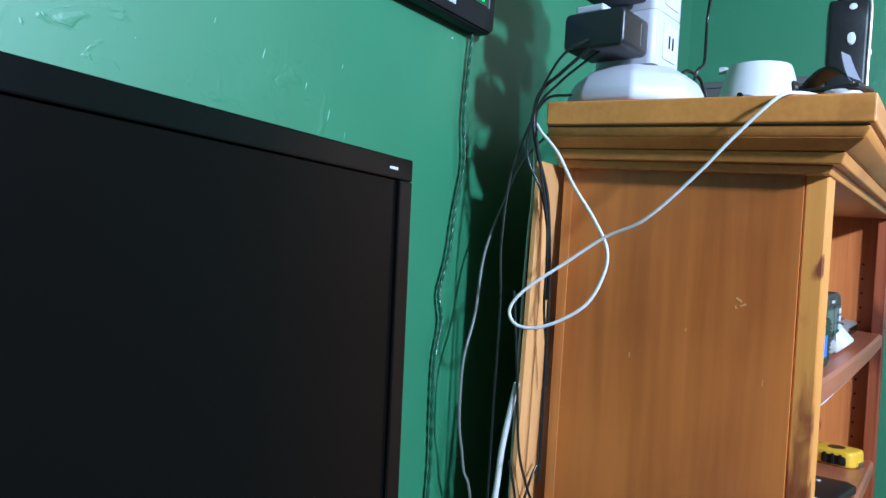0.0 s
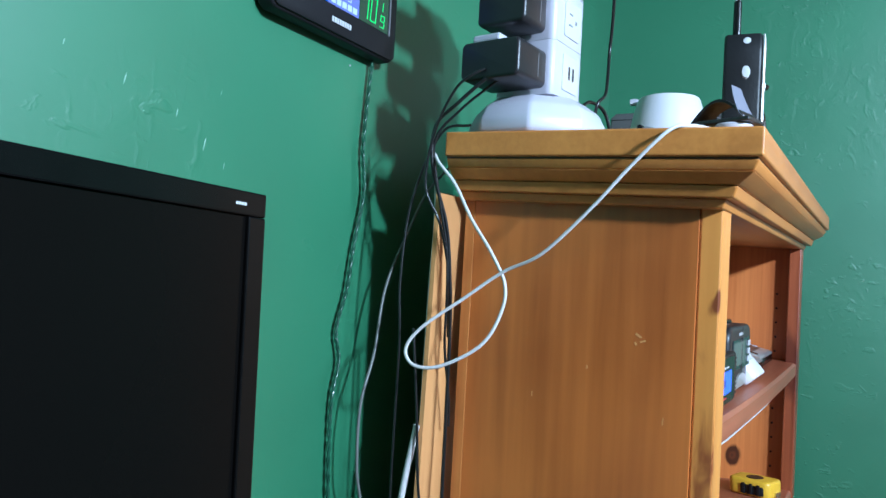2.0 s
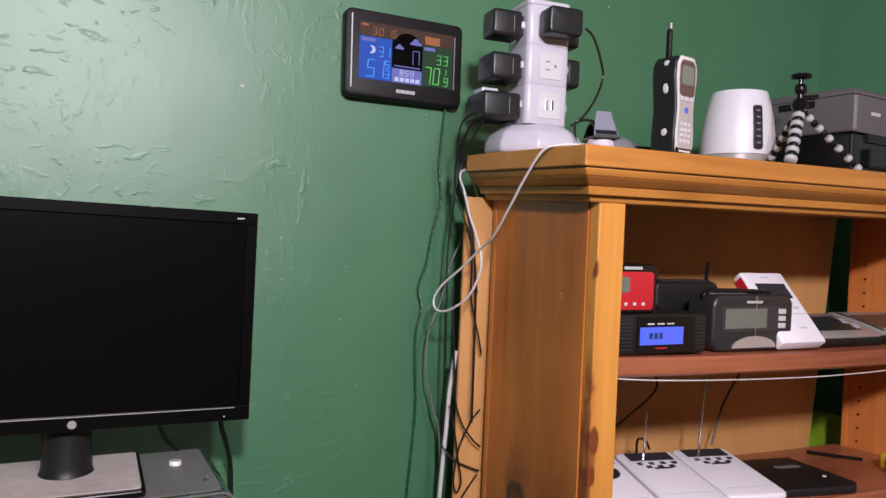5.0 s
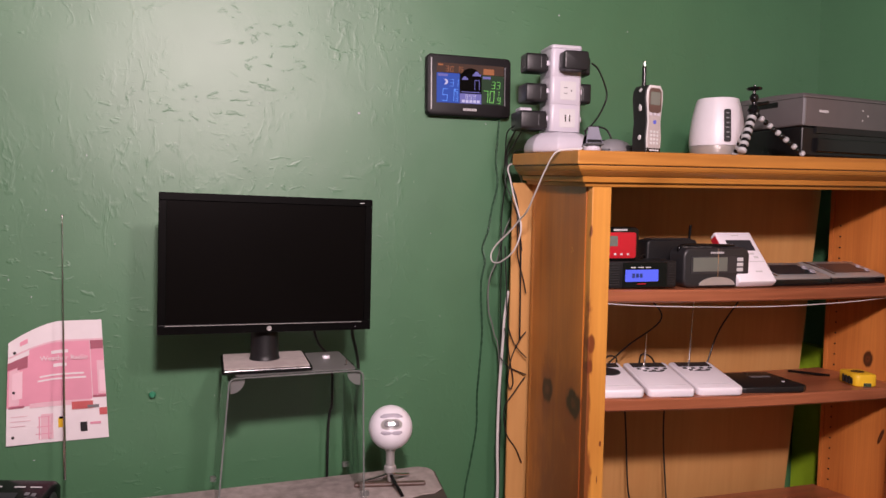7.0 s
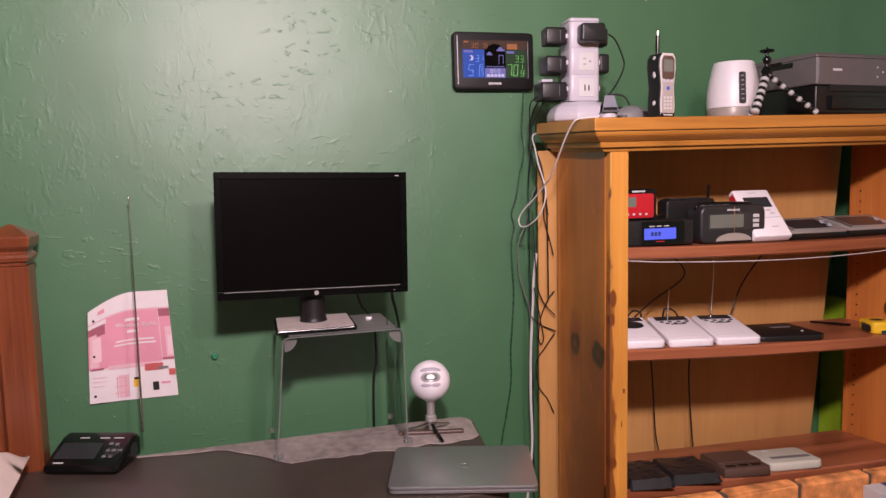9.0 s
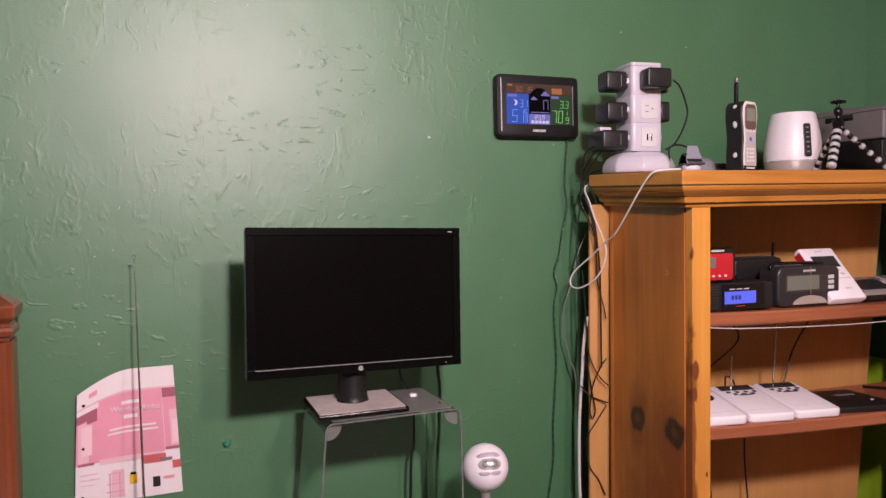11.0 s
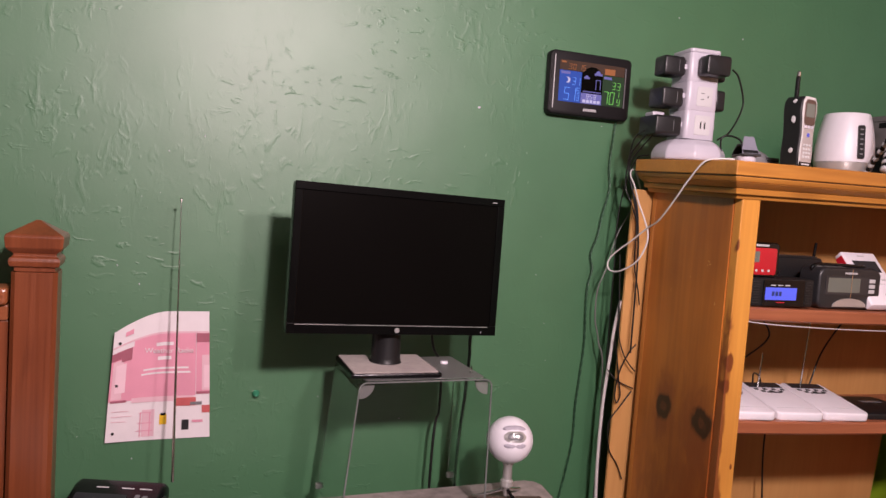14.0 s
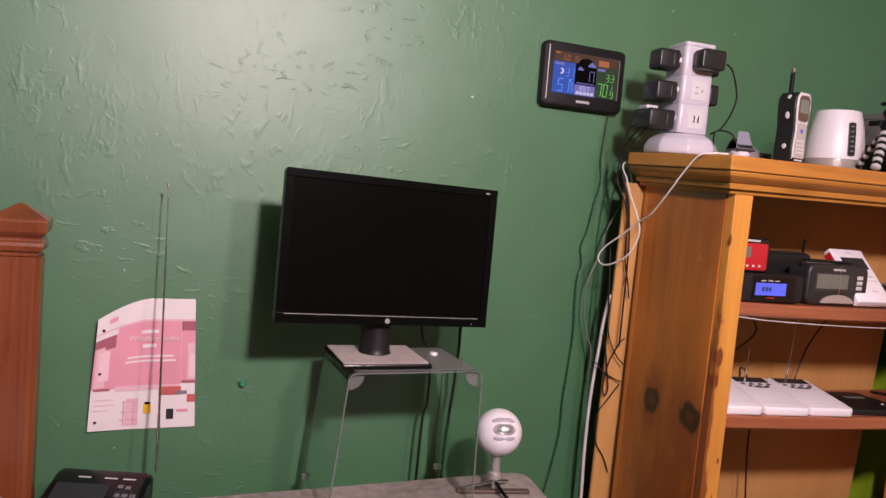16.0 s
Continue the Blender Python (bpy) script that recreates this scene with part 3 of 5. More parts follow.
part("stick", box(-0.016, 0.016, -0.19, 0.185, 0, 0.006, 0.001), mat("ruler_yellow", (0.62, 0.34, 0.07), 0.5, vary=0.12), ruler)
drawer = part("drawer", box(-0.03, 0.135, -0.30, 0.262, 0, 0.012, 0.002), SHELF, desk, "reddish wooden pull-out tray")
drawer.location = (0.64, 0.30, 0.615)
part("front_board", box(0.112, 0.134, -0.30, 0.262, 0.0125, 0.055, 0.003), SHELF, drawer)
part("side_board", box(-0.03, 0.111, 0.246, 0.262, 0.0125, 0.055, 0.003), SHELF, drawer)
part("support", box(-0.03, 0.0, -0.30, 0.262, -0.615, -0.001, 0.002), SHELF, drawer)

bed = thing("headboard", pose(0.112, -0.4565, 0), "cherry-stained wooden headboard with a square capped post", "headboard")
post = prism([(0.0385, -0.031), (0.0385, 0.031), (0.031, 0.0385), (-0.031, 0.0385), (-0.0385, 0.031), (-0.0385, -0.031), (-0.031, -0.0385), (0.031, -0.0385)], "z", 0.0, 1.222)
part("post", post, CHERRY, bed)


def square_turn(levels):
    bm = bmesh.new()
    rings = [[bm.verts.new((sx * h, sy * h, z)) for sx, sy in ((1, 1), (-1, 1), (-1, -1), (1, -1))] for h, z in levels]
    for a, b in zip(rings, rings[1:]):
        for k in range(4):
            bm.faces.new((a[k], a[(k + 1) % 4], b[(k + 1) % 4], b[k]))
    bm.faces.new(rings[0][::-1])
    bm.faces.new(rings[-1])
    bmesh.ops.bevel(bm, geom=list(bm.edges), offset=0.0012, segments=2, affect="EDGES", profile=0.5)
    return bm


part("cap", square_turn([(0.034, 1.2225), (0.034, 1.230), (0.041, 1.233), (0.043, 1.242), (0.041, 1.249), (0.036, 1.252), (0.036, 1.257), (0.042, 1.262), (0.047, 1.268), (0.049, 1.288), (0.046, 1.293), (0.004, 1.318)]), CHERRY, bed, "pyramid-topped moulded post cap")
CHERRY_Y = wood("cherry_bed_rail", (0.38, 0.125, 0.045), (0.23, 0.062, 0.02), "y", rough=0.32, coat=0.35)
part("top_rail", box(-0.030, 0.034, -1.25, -0.0435, 1.158, 1.192, 0.008, 3), CHERRY_Y, bed)
part("under_rail", box(-0.018, 0.020, -1.25, -0.0435, 1.128, 1.1575, 0.003), CHERRY_Y, bed)
part("upright", box(-0.013, 0.014, -0.118, -0.0425, 0.25, 1.1275, 0.003), CHERRY, bed)
for k in range(5):
    part("slat", box(-0.010, 0.010, -0.36 - k * 0.2, -0.28 - k * 0.2, 0.25, 1.1275, 0.003), CHERRY, bed)
part("bottom_rail", box(-0.018, 0.020, -1.25, -0.0435, 0.18, 0.2495, 0.003), CHERRY_Y, bed)

pil = bmesh.new()
bmesh.ops.create_grid(pil, x_segments=16, y_segments=16, size=0.5)
vs = list(pil.verts)
bot = {}
for v in vs:
    px, py = v.co.x * 2, v.co.y * 2
    h = max(0.0, (1 - px ** 4) * (1 - py ** 4)) ** 0.5
    v.co = Vector((px * 0.2, py * 0.3, 0.055 * h + 0.006 * noise.noise((px * 2, py * 2, 1))))
geo = bmesh.ops.duplicate(pil, geom=list(pil.faces))
for e in geo["geom"]:
    if isinstance(e, bmesh.types.BMVert):
        e.co.z = -0.055 * max(0.0, (1 - (e.co.x / 0.2) ** 4) * (1 - (e.co.y / 0.3) ** 4)) ** 0.5
bmesh.ops.remove_doubles(pil, verts=pil.verts, dist=0.0005)
ob = part("pillow", pil, CLOTH)
smooth(ob, 80)
ob.matrix_world = pose(0.43, -0.715, 0.735 + 0.057, 0, 0, 4)
tagged(ob, "pale pink cotton pillow resting on the desk end", "pillow")


# ---- monitor on its acrylic stand ----
riser = thing("acrylic_riser", pose(0.192, 0.286, 0.738), "clear acrylic monitor riser with a dusty top", "stand")
H = 0.297
secs = []
for inner in (0, 0.0032):
    o = [(-0.172 + inner, 0.0), (-0.148 + inner, H - 0.022)]
    for k in range(6):
        a = radians(172 - 82 * k / 5)
        o.append((-0.130 + (0.018 - inner) * math.cos(a), H - 0.018 + (0.018 - inner) * math.sin(a)))
    o2 = []
    for k in range(6):
        a = radians(90 - 86 * k / 5)
        o2.append((0.130 + (0.018 - inner) * math.cos(a), H - 0.018 + (0.018 - inner) * math.sin(a)))
    o2 += [(0.152 - inner, 0.0)]
    secs.append(o + o2)
half = secs[0] + secs[1][::-1]
part("sheet", prism(half, "x", -0.103, 0.103), clear, riser)
part("front_edge", prism(half, "x", 0.1032, 0.1045), EDGE, riser, "pale polished front edge")
part("rear_edge", prism(half, "x", -0.1045, -0.1032), EDGE, riser, "pale polished rear edge")
part("dusty_top", prism(rounded(0.196, 0.262, 0.008), "z", H + 0.0006, H + 0.0022), DUSTY, riser, "thin film of grey dust on the top")
for sy in (-1, 1):
    g = [(sy * 0.142, H - 0.007)] + [(sy * (0.142 - 0.030 * math.sin(radians(90 * k / 8))), H - 0.007 - 0.030 * math.cos(radians(90 * k / 8))) for k in range(9)]
    part("gusset", prism(g, "x", 0.090, 0.0945), DUSTY, riser, "frosted quarter-round corner gusset")
for fx in (-0.098, 0.098):
    for fy in (-0.170, 0.151):
        part("foot_clip", box(fx - 0.006, fx + 0.006, fy - 0.008, fy + 0.012, 0.0, 0.012, 0.002), DUSTY, riser)

mon = thing("computer_monitor", pose(0.2275, 0.234, 1.271, -1.2, -2.0, 1.5), "black flat-screen monitor, switched off, glossy bezel", "monitor")
MW, MH = 0.234, 0.1525
part("shell", prism(rounded(2 * MW, 2 * MH, 0.006, 4), "x", -0.026, -0.0045, 0.003), BEZEL, mon)
part("back_bulge", prism(rounded(0.34, 0.20, 0.03, 6), "x", -0.055, -0.0255, 0.008), BLACK_MATT, mon)
part("top_bezel", box(-0.0045, 0.001, -MW, MW, MH - 0.0165, MH, 0.0012), BEZEL, mon)
part("bottom_bezel", box(-0.0045, 0.0015, -MW, MW, -MH, -MH + 0.0212, 0.0012), BEZEL, mon)
part("side_bezel", box(-0.0045, 0.001, -MW, -MW + 0.0165, -MH + 0.0214, MH - 0.0167, 0.0012), BEZEL, mon)
part("side_bezel", box(-0.0045, 0.001, MW - 0.0165, MW, -MH + 0.0214, MH - 0.0167, 0.0012), BEZEL, mon)
part("screen", box(-0.0044, -0.0022, -MW + 0.0167, MW - 0.0167, -MH + 0.0215, MH - 0.0168), SCREEN, mon, "dark switched-off screen")
part("silver_line", box(0.0008, 0.0022, -MW + 0.016, MW - 0.022, -MH + 0.0183, -MH + 0.0196), SILVER, mon, "thin silver line above the lower bezel")
lg = part("emblem", lathe([(0, 0.0008), (0.0053, 0.0008), (0.0057, 0.0), (0.0057, -0.002)], 24), SILVER, mon, "small round silver emblem")
lg.matrix_local = facing(0.0018, 0.0, -MH + 0.0088)
for k in range(4):
    part("model_mark", box(0.0009, 0.0013, 0.204 + k * 0.0026, 0.2060 + k * 0.0026, MH - 0.0100, MH - 0.0080), OUTLET, mon)
part("power_light", box(0.0012, 0.0022, 0.196, 0.198, -MH + 0.006, -MH + 0.008), WHITE, mon)
base = part("foot", prism(rounded(0.172, 0.194, 0.006, 3), "z", 0.0, 0.009, 0.002), BLACK, mon, "black foot plate covered in grey dust")
base.matrix_local = mon.matrix_basis.inverted() @ pose(0.2, 0.226, 1.0385, 0, 0, -2)
part("dust", prism(rounded(0.160, 0.183, 0.004, 3, -0.003), "z", 0.0091, 0.0108), PALE_DUST, base, "layer of pale dust")
nk = part("neck", lathe([(0.037, 0.0), (0.035, 0.003), (0.0335, 0.012), (0.0325, 0.075)], 28, 0.95), BLACK_MATT, base)
smooth(nk)
nk.location = (-0.02, 0.0, 0.0109)

cap = thing("bottle_cap", pose(0.165, 0.372, 1.0376), "small white screw cap lying on the acrylic riser", "cap")
smooth(part("rim", lathe([(0.0, 0.0), (0.0088, 0.0), (0.0090, 0.001), (0.0086, 0.0055), (0.0076, 0.0065)], 24), WHITE_BRIGHT, cap))
part("disc", lathe([(0.0, 0.0064), (0.0074, 0.0064), (0.0076, 0.0058)], 24), WHITE, cap)
peg = part("metal_peg", lathe([(0.0, 0.0), (0.0040, 0.0), (0.0042, 0.0015), (0.0018, 0.0025), (0.0016, 0.014), (0.0, 0.0145)], 16), CHROME)
peg.matrix_world = pose(0.252, 0.402, 1.0376)
tagged(smooth(peg), "tiny upright metal peg on the acrylic riser", "peg")

mic = thing("microphone", pose(0.25, 0.511, 0.7385, 0, 0, -13), "white ball microphone on a small chrome tripod", "microphone")
ball = lathe([(0.052 * math.sin(math.pi * k / 24), 0.142 - 0.052 * math.cos(math.pi * k / 24)) for k in range(25)], 36)
smooth(part("ball", ball, WHITE_BRIGHT, mic), 80)
em = part("grille", lathe([(0, 0.004), (0.014, 0.0032), (0.025, -0.001), (0.026, -0.008)], 28, 0.55), SILVER, mic, "oval silver badge")
em.matrix_local = facing(0.0455, 0.0, 0.1632, -25)
in_ = part("badge_recess", lathe([(0, 0.0048), (0.012, 0.0043), (0.018, 0.0024), (0.0185, 0.0)], 24, 0.48), GREYP, mic)
in_.matrix_local = facing(0.0455, 0.0, 0.1632, -25)
for k in range(3):
    gb = part("badge_bar", box(-0.0012, 0.0012, -0.0032, 0.0032, 0, 0.0012), CHROME, mic)
    gb.matrix_local = facing(0.0503, -0.005 + k * 0.005, 0.1658, -25)
MIC_GRILLE = mat("mic_grille_lilac_grey", (0.36, 0.335, 0.39), 0.5, vary=0.15, scale=300)
for dz in (0.1800, 0.1440):
    st = part("slot", lathe([(0, 0.0022), (0.014, 0.0012), (0.022, -0.0012), (0.0265, -0.006)], 28, 0.36), MIC_GRILLE, mic, "grey grille slot")
    st.matrix_local = facing(0.052 * math.cos(math.asin((dz - 0.142) / 0.052)) - 0.002, 0, dz, -math.degrees(math.asin((dz - 0.142) / 0.052)))
smooth(part("stem", lathe([(0.013, 0.093), (0.013, 0.086), (0.0105, 0.083), (0.0105, 0.052), (0.0145, 0.048), (0.0145, 0.036), (0.008, 0.030), (0.005, 0.012)], 20), SILVER, mic))
for a in (20, 140, 260):
    c, s = math.cos(radians(a)), math.sin(radians(a))
    lgm = part("leg", tube([(0, 0, 0.030), (0.03 * c, 0.03 * s, 0.018), (0.075 * c, 0.075 * s, 0.004)], 0.004, 8, 6), BLACK if a == 20 else CHROME, mic)
    smooth(lgm, 60)
part("crossbar", box(-0.008, 0.008, -0.085, 0.085, 0.0, 0.009, 0.003), BROWN, mic, "dark flattened tripod legs")

lap = thing("laptop", pose(0.506, 0.512, 0.7355, 0, 0, -17.7), "closed silver-grey laptop lying on the desk corner", "laptop")
smooth(part("base", prism(rounded(0.228, 0.318, 0.012), "z", 0.002, 0.0105, 0.003), LAPTOP, lap))
smooth(part("lid", prism(rounded(0.230, 0.320, 0.012), "z", 0.0112, 0.0185, 0.0025), LAPTOP, lap))
part("hinge", box(-0.113, -0.104, -0.12, 0.12, 0.0106, 0.0140, 0.001), BLACK, lap)
lg = part("emblem", lathe([(0.0105, 0.0), (0.0105, 0.0006), (0.014, 0.0006), (0.014, 0.0)], 28), CHROME, lap, "round mirrored emblem")
lg.location = (0.005, 0.005, 0.0186)
for fx in (-0.09, 0.09):
    for fy in (-0.13, 0.10):
        part("rubber_foot", box(fx - 0.01, fx + 0.01, fy - 0.01, fy + 0.01, -0.0005, 0.0022), BLACK_MATT, lap)

# desk radio with a long whip aerial
rad = thing("desk_radio", pose(0.165, -0.307, 0.7385, 0, 0, -20), "black wedge-shaped tabletop radio", "radio")
smooth(part("body", prism([(-0.058, 0.0), (0.058, 0.0), (0.064, 0.008), (0.060, 0.020), (-0.030, 0.058), (-0.048, 0.060), (-0.060, 0.050)], "y", -0.092, 0.092, 0.013, 4), BLACK, rad))
tilt = math.degrees(math.atan2(0.038, 0.090))


def on_slope(y, s, h):
    """A place on the sloping top: s from 0 at the front to 1 at the back."""
    return Matrix.Translation((0.060 - 0.090 * s, y, 0.020 + 0.038 * s)) @ pose(0, 0, 0, 0, tilt, 0) @ Matrix.Translation((0, 0, h))


d = part("display", box(-0.026, 0.026, -0.050, 0.050, 0, 0.0012, 0.0005), LCD_DARK, rad)
d.matrix_local = on_slope(-0.025, 0.48, 0.0004)
for k, (yy, ss) in enumerate(((0.045, 0.3), (0.06, 0.3), (0.045, 0.5), (0.06, 0.5), (0.075, 0.5), (0.06, 0.7), (0.045, 0.72))):
    b = part("button", box(-0.004, 0.004, -0.005, 0.005, 0, 0.002, 0.0008), GREYP, rad)
    b.matrix_local = on_slope(yy, ss, 0.0)
pad = part("key_pad", lathe([(0.019, 0.0), (0.019, 0.0016), (0.0165, 0.0022), (0.0160, 0.0006), (0.0, 0.0006)], 28), CHARCOAL, rad, "round ring of keys")
pad.matrix_local = on_slope(0.058, 0.47, 0.0002)
spk = part("side_speaker", lathe([(0.0, 0.0012), (0.016, 0.0012), (0.018, 0.0)], 24), CHARCOAL, rad, "small round side speaker")
spk.matrix_local = Matrix.Translation((-0.018, 0.0915, 0.028)) @ pose(0, 0, 0, -90)
for yy in (-0.03, 0.02, 0.055):
    b = part("mark", box(-0.0015, 0.0015, -0.012, 0.012, 0, 0.0006), OUTLET, rad)
    b.matrix_local = on_slope(yy, 0.92, 0.0006)
b = part("mark", box(-0.002, 0.002, -0.012, 0.012, 0, 0.0006), OUTLET, rad)
b.matrix_local = on_slope(-0.055, 0.08, 0.0006)
aer = bmesh.new()
a0, a1 = Vector((0.128, -0.198, 0.792)), Vector((0.063, -0.203, 1.368))
for i in range(5):
    tube([a0.lerp(a1, i / 5), a0.lerp(a1, (i + 1) / 5)], 0.0030 - 0.0005 * i, 8, 1, aer, raw=True)
tube([a1, a1 + (a1 - a0).normalized() * 0.006], 0.0028, 8, 1, aer, raw=True)
wh = part("whip_aerial", aer, CHROME)
wh.parent = rad
wh.matrix_parent_inverse = rad.matrix_world.inverted()
smooth(wh, 50)


# ---- paper and pin on the wall ----
def sheet(u0, u1, v0, v1, lift, nu=10, nv=10):
    """A patch of the curled sheet; u runs to the right and v down, from 0 to 1."""
    bm = bmesh.new()
    g = []
    for j in range(nv + 1):
        row = []
        for i in range(nu + 1):
            u, v = u0 + (u1 - u0) * i / nu, v0 + (v1 - v0) * j / nv
            curl = 0.050 * max(0.0, 0.45 - u) ** 1.2 * max(0.0, 0.9 - v * 0.8) + 0.012 * max(0.0, 0.35 - u) * v
            y = -0.334 + 0.2145 * u + 0.012 * (1 - v) * (1 - u)
            y -= 0.013 * u * (1 - v)
            z = 0.841 + 0.285 * (1 - v) - 0.048 * max(0.0, 0.55 - u) ** 1.6 * max(0.0, 1 - v * 1.4) * 2.4
            row.append(bm.verts.new((0.004 + curl + lift, y, z)))
        g.append(row)
    for a, b in zip(g, g[1:]):
        for i in range(nu):
            bm.faces.new((a[i], b[i], b[i + 1], a[i + 1]))
    return bm


flyer = thing("paper_flyer", pose(0, 0, 0), "pink and white printed flyer curling off the wall", "poster")
smooth(part("sheet", sheet(0, 1, 0, 1, 0, 24, 24), PAPER, flyer), 80)
smooth(part("sheet_back", sheet(0, 1, 0, 1, -0.0008, 24, 24), PAPER, flyer), 80)
for u0, u1, v0, v1, m1, lift in (
        (0.0, 0.22, 0.215, 0.68, PINK, 0.0010), (0.215, 0.855, 0.17, 0.66, PINK, 0.0010), (0.86, 1.0, 0.17, 0.63, PINK, 0.0010),
        (0.0, 0.20, 0.215, 0.29, PINK_DARK, 0.0020), (0.02, 0.17, 0.67, 0.69, PINK_DARK, 0.0020), (0.86, 1.0, 0.17, 0.24, PINK_DARK, 0.0020), (0.86, 1.0, 0.63, 0.65, PINK_DARK, 0.0020),
        (0.02, 0.12, 0.30, 0.66, PINK_PALE, 0.0020), (0.92, 1.0, 0.34, 0.62, PINK_PALE, 0.0020), (0.22, 0.84, 0.66, 0.70, PINK_PALE, 0.0016), (0.33, 0.45, 0.76, 0.97, PINK_PALE, 0.0014), (0.0, 1.0, 0.155, 0.17, PINK_PALE, 0.0012), (0.05, 0.15, 0.34, 0.60, PINK_LIGHT, 0.0024), (0.94, 1.0, 0.42, 0.60, PINK_LIGHT, 0.0024), (0.10, 0.20, 0.24, 0.32, PINK_DARK, 0.0028),
        (0.64, 0.86, 0.675, 0.74, INK_RED, 0.0022), (0.92, 1.0, 0.74, 0.80, INK_RED, 0.0022), (0.72, 0.79, 0.85, 0.93, CHARCOAL, 0.0022),
        (0.80, 0.92, 0.71, 0.735, GREYP, 0.0024), (0.82, 0.93, 0.855, 0.875, PINK, 0.0022), (0.50, 0.57, 0.80, 0.88, YELLOW, 0.0022), (0.51, 0.56, 0.79, 0.81, BLACK, 0.0026),
        (0.30, 0.42, 0.78, 0.785, PINK, 0.0022), (0.31, 0.32, 0.78, 0.97, PINK, 0.0022), (0.40, 0.41, 0.78, 0.97, PINK, 0.0022), (0.29, 0.43, 0.86, 0.866, PINK, 0.0022), (0.28, 0.44, 0.92, 0.926, PINK, 0.0022),
        (0.04, 0.20, 0.76, 0.765, PINK_PALE, 0.0022), (0.04, 0.23, 0.80, 0.805, PINK_PALE, 0.0022), (0.04, 0.18, 0.84, 0.845, PINK_PALE, 0.0022),
        (0.44, 0.62, 0.235, 0.262, PAPER, 0.0018), (0.46, 0.60, 0.345, 0.372, PAPER, 0.0018), (0.32, 0.78, 0.43, 0.445, PAPER, 0.0018), (0.30, 0.80, 0.465, 0.48, PAPER, 0.0018), (0.12, 0.20, 0.06, 0.10, PINK, 0.0018)):
    smooth(part("printed_patch", sheet(u0, u1, v0, v1, lift, max(2, int(14 * (u1 - u0))), max(2, int(14 * (v1 - v0)))), m1, flyer), 80)
lettering("printed_title", "Weather Radio", 0.0160, facing(0.0092, -0.212, 1.040), PAPER, flyer)
for v in (0.14, 0.53, 0.93):
    hole = part("punch_hole", lathe([(0, 0.0006), (0.0030, 0.0006), (0.0030, 0)], 14), BLACK_MATT, flyer)
    hole.matrix_local = facing(0.0072 + 0.050 * 0.385 ** 1.2 * (0.9 - v * 0.8) + 0.0034 * v, -0.320 + 0.0112 * (1 - v), 0.841 + 0.285 * (1 - v) - 0.034 * max(0.0, 1 - v * 1.4))
pin = part("push_pin", lathe([(0.0, 0.012), (0.005, 0.011), (0.008, 0.007), (0.009, 0.003), (0.0085, 0.0)], 20), PIN_GREEN)
pin.matrix_world = facing(0.0005, -0.022, 0.936)
smooth(pin)
tagged(pin, "shiny green round pin stuck in the wall", "pin")
rnd = random.Random(9)
chips = bmesh.new()
for y, z, s, tall in ((0.612, 1.488, 0.0016, 9), (0.575, 1.512, 0.0012, 7), (0.515, 1.530, 0.0014, 8), (0.640, 1.470, 0.0010, 8), (0.585, 1.440, 0.0009, 6), (0.455, 1.545, 0.0012, 5), (0.630, 1.545, 0.0010, 6), (0.20, 1.62, 0.0010, 7), (-0.15, 1.50, 0.0010, 6), (0.56, 1.70, 0.0011, 8), (0.64, 1.66, 0.0009, 7)):
    bmesh.ops.create_icosphere(chips, subdivisions=1, radius=1.0, matrix=Matrix.Translation((0.0002, y, z)) @ pose(0, 0, 0, -12) @ Matrix.Diagonal((0.0005, s * 0.6, s * tall * 0.55, 1)))
tagged(part("paint_scratch", chips, PALE_CHIP, wall_west, "short pale scratches in the paint"), kind="stuff")
chips = bmesh.new()
for y, z, s in ((0.487, 1.645, 0.0042), (0.848, 1.635, 0.002), (1.07, 1.955, 0.003), (1.30, 1.93, 0.0028), (0.05, 1.93, 0.002), (-0.28, 0.80, 0.002), (0.33, 0.86, 0.0015), (-0.02, 1.93, 0.0022), (0.30, 0.98, 0.0014), (0.72, 1.10, 0.0015), (0.69, 1.33, 0.0013), (0.60, 0.93, 0.0012)):
    bmesh.ops.create_icosphere(chips, subdivisions=1, radius=1.0, matrix=Matrix.Translation((0.0006, y, z)) @ Matrix.Diagonal((0.0016, s, s * 0.75, 1)))
for _ in range(26):
    s = rnd.uniform(0.0006, 0.0014)
    bmesh.ops.create_icosphere(chips, subdivisions=1, radius=1.0, matrix=Matrix.Translation((0.0003, rnd.uniform(-0.4, 1.0), rnd.uniform(0.75, 2.0))) @ Matrix.Diagonal((0.001, s, s * rnd.uniform(0.6, 2.2), 1)))
tagged(part("paint_chip", chips, WHITE, wall_west, "small white chips in the paint"), kind="stuff")


# ---- on top of the bookcase ----
def on_top(x, y, rz=0.0, lift=0.0005):
    return pose(x, y, top_z(x, y) + lift, 0, 0, rz)


# weather display hung on the wall
STATION_FRONT = mat("station_front", (0.010, 0.009, 0.010), 0.5, vary=0.15, spec=0.2)
ws = thing("weather_station", pose(0.0, 0.788, 1.731, 0.6), "black wall-hung weather display with a colour screen", "weather station")
smooth(part("case", prism(rounded(0.246, 0.163, 0.014), "x", 0.004, 0.026, 0.004, 3), STATION_FRONT, ws))
part("hanger", box(0.0, 0.0045, -0.03, 0.03, 0.02, 0.05), BLACK_MATT, ws)
smooth(part("front_frame", prism(rounded(0.240, 0.157, 0.010), "x", 0.0262, 0.0290, 0.0010), STATION_FRONT, ws))
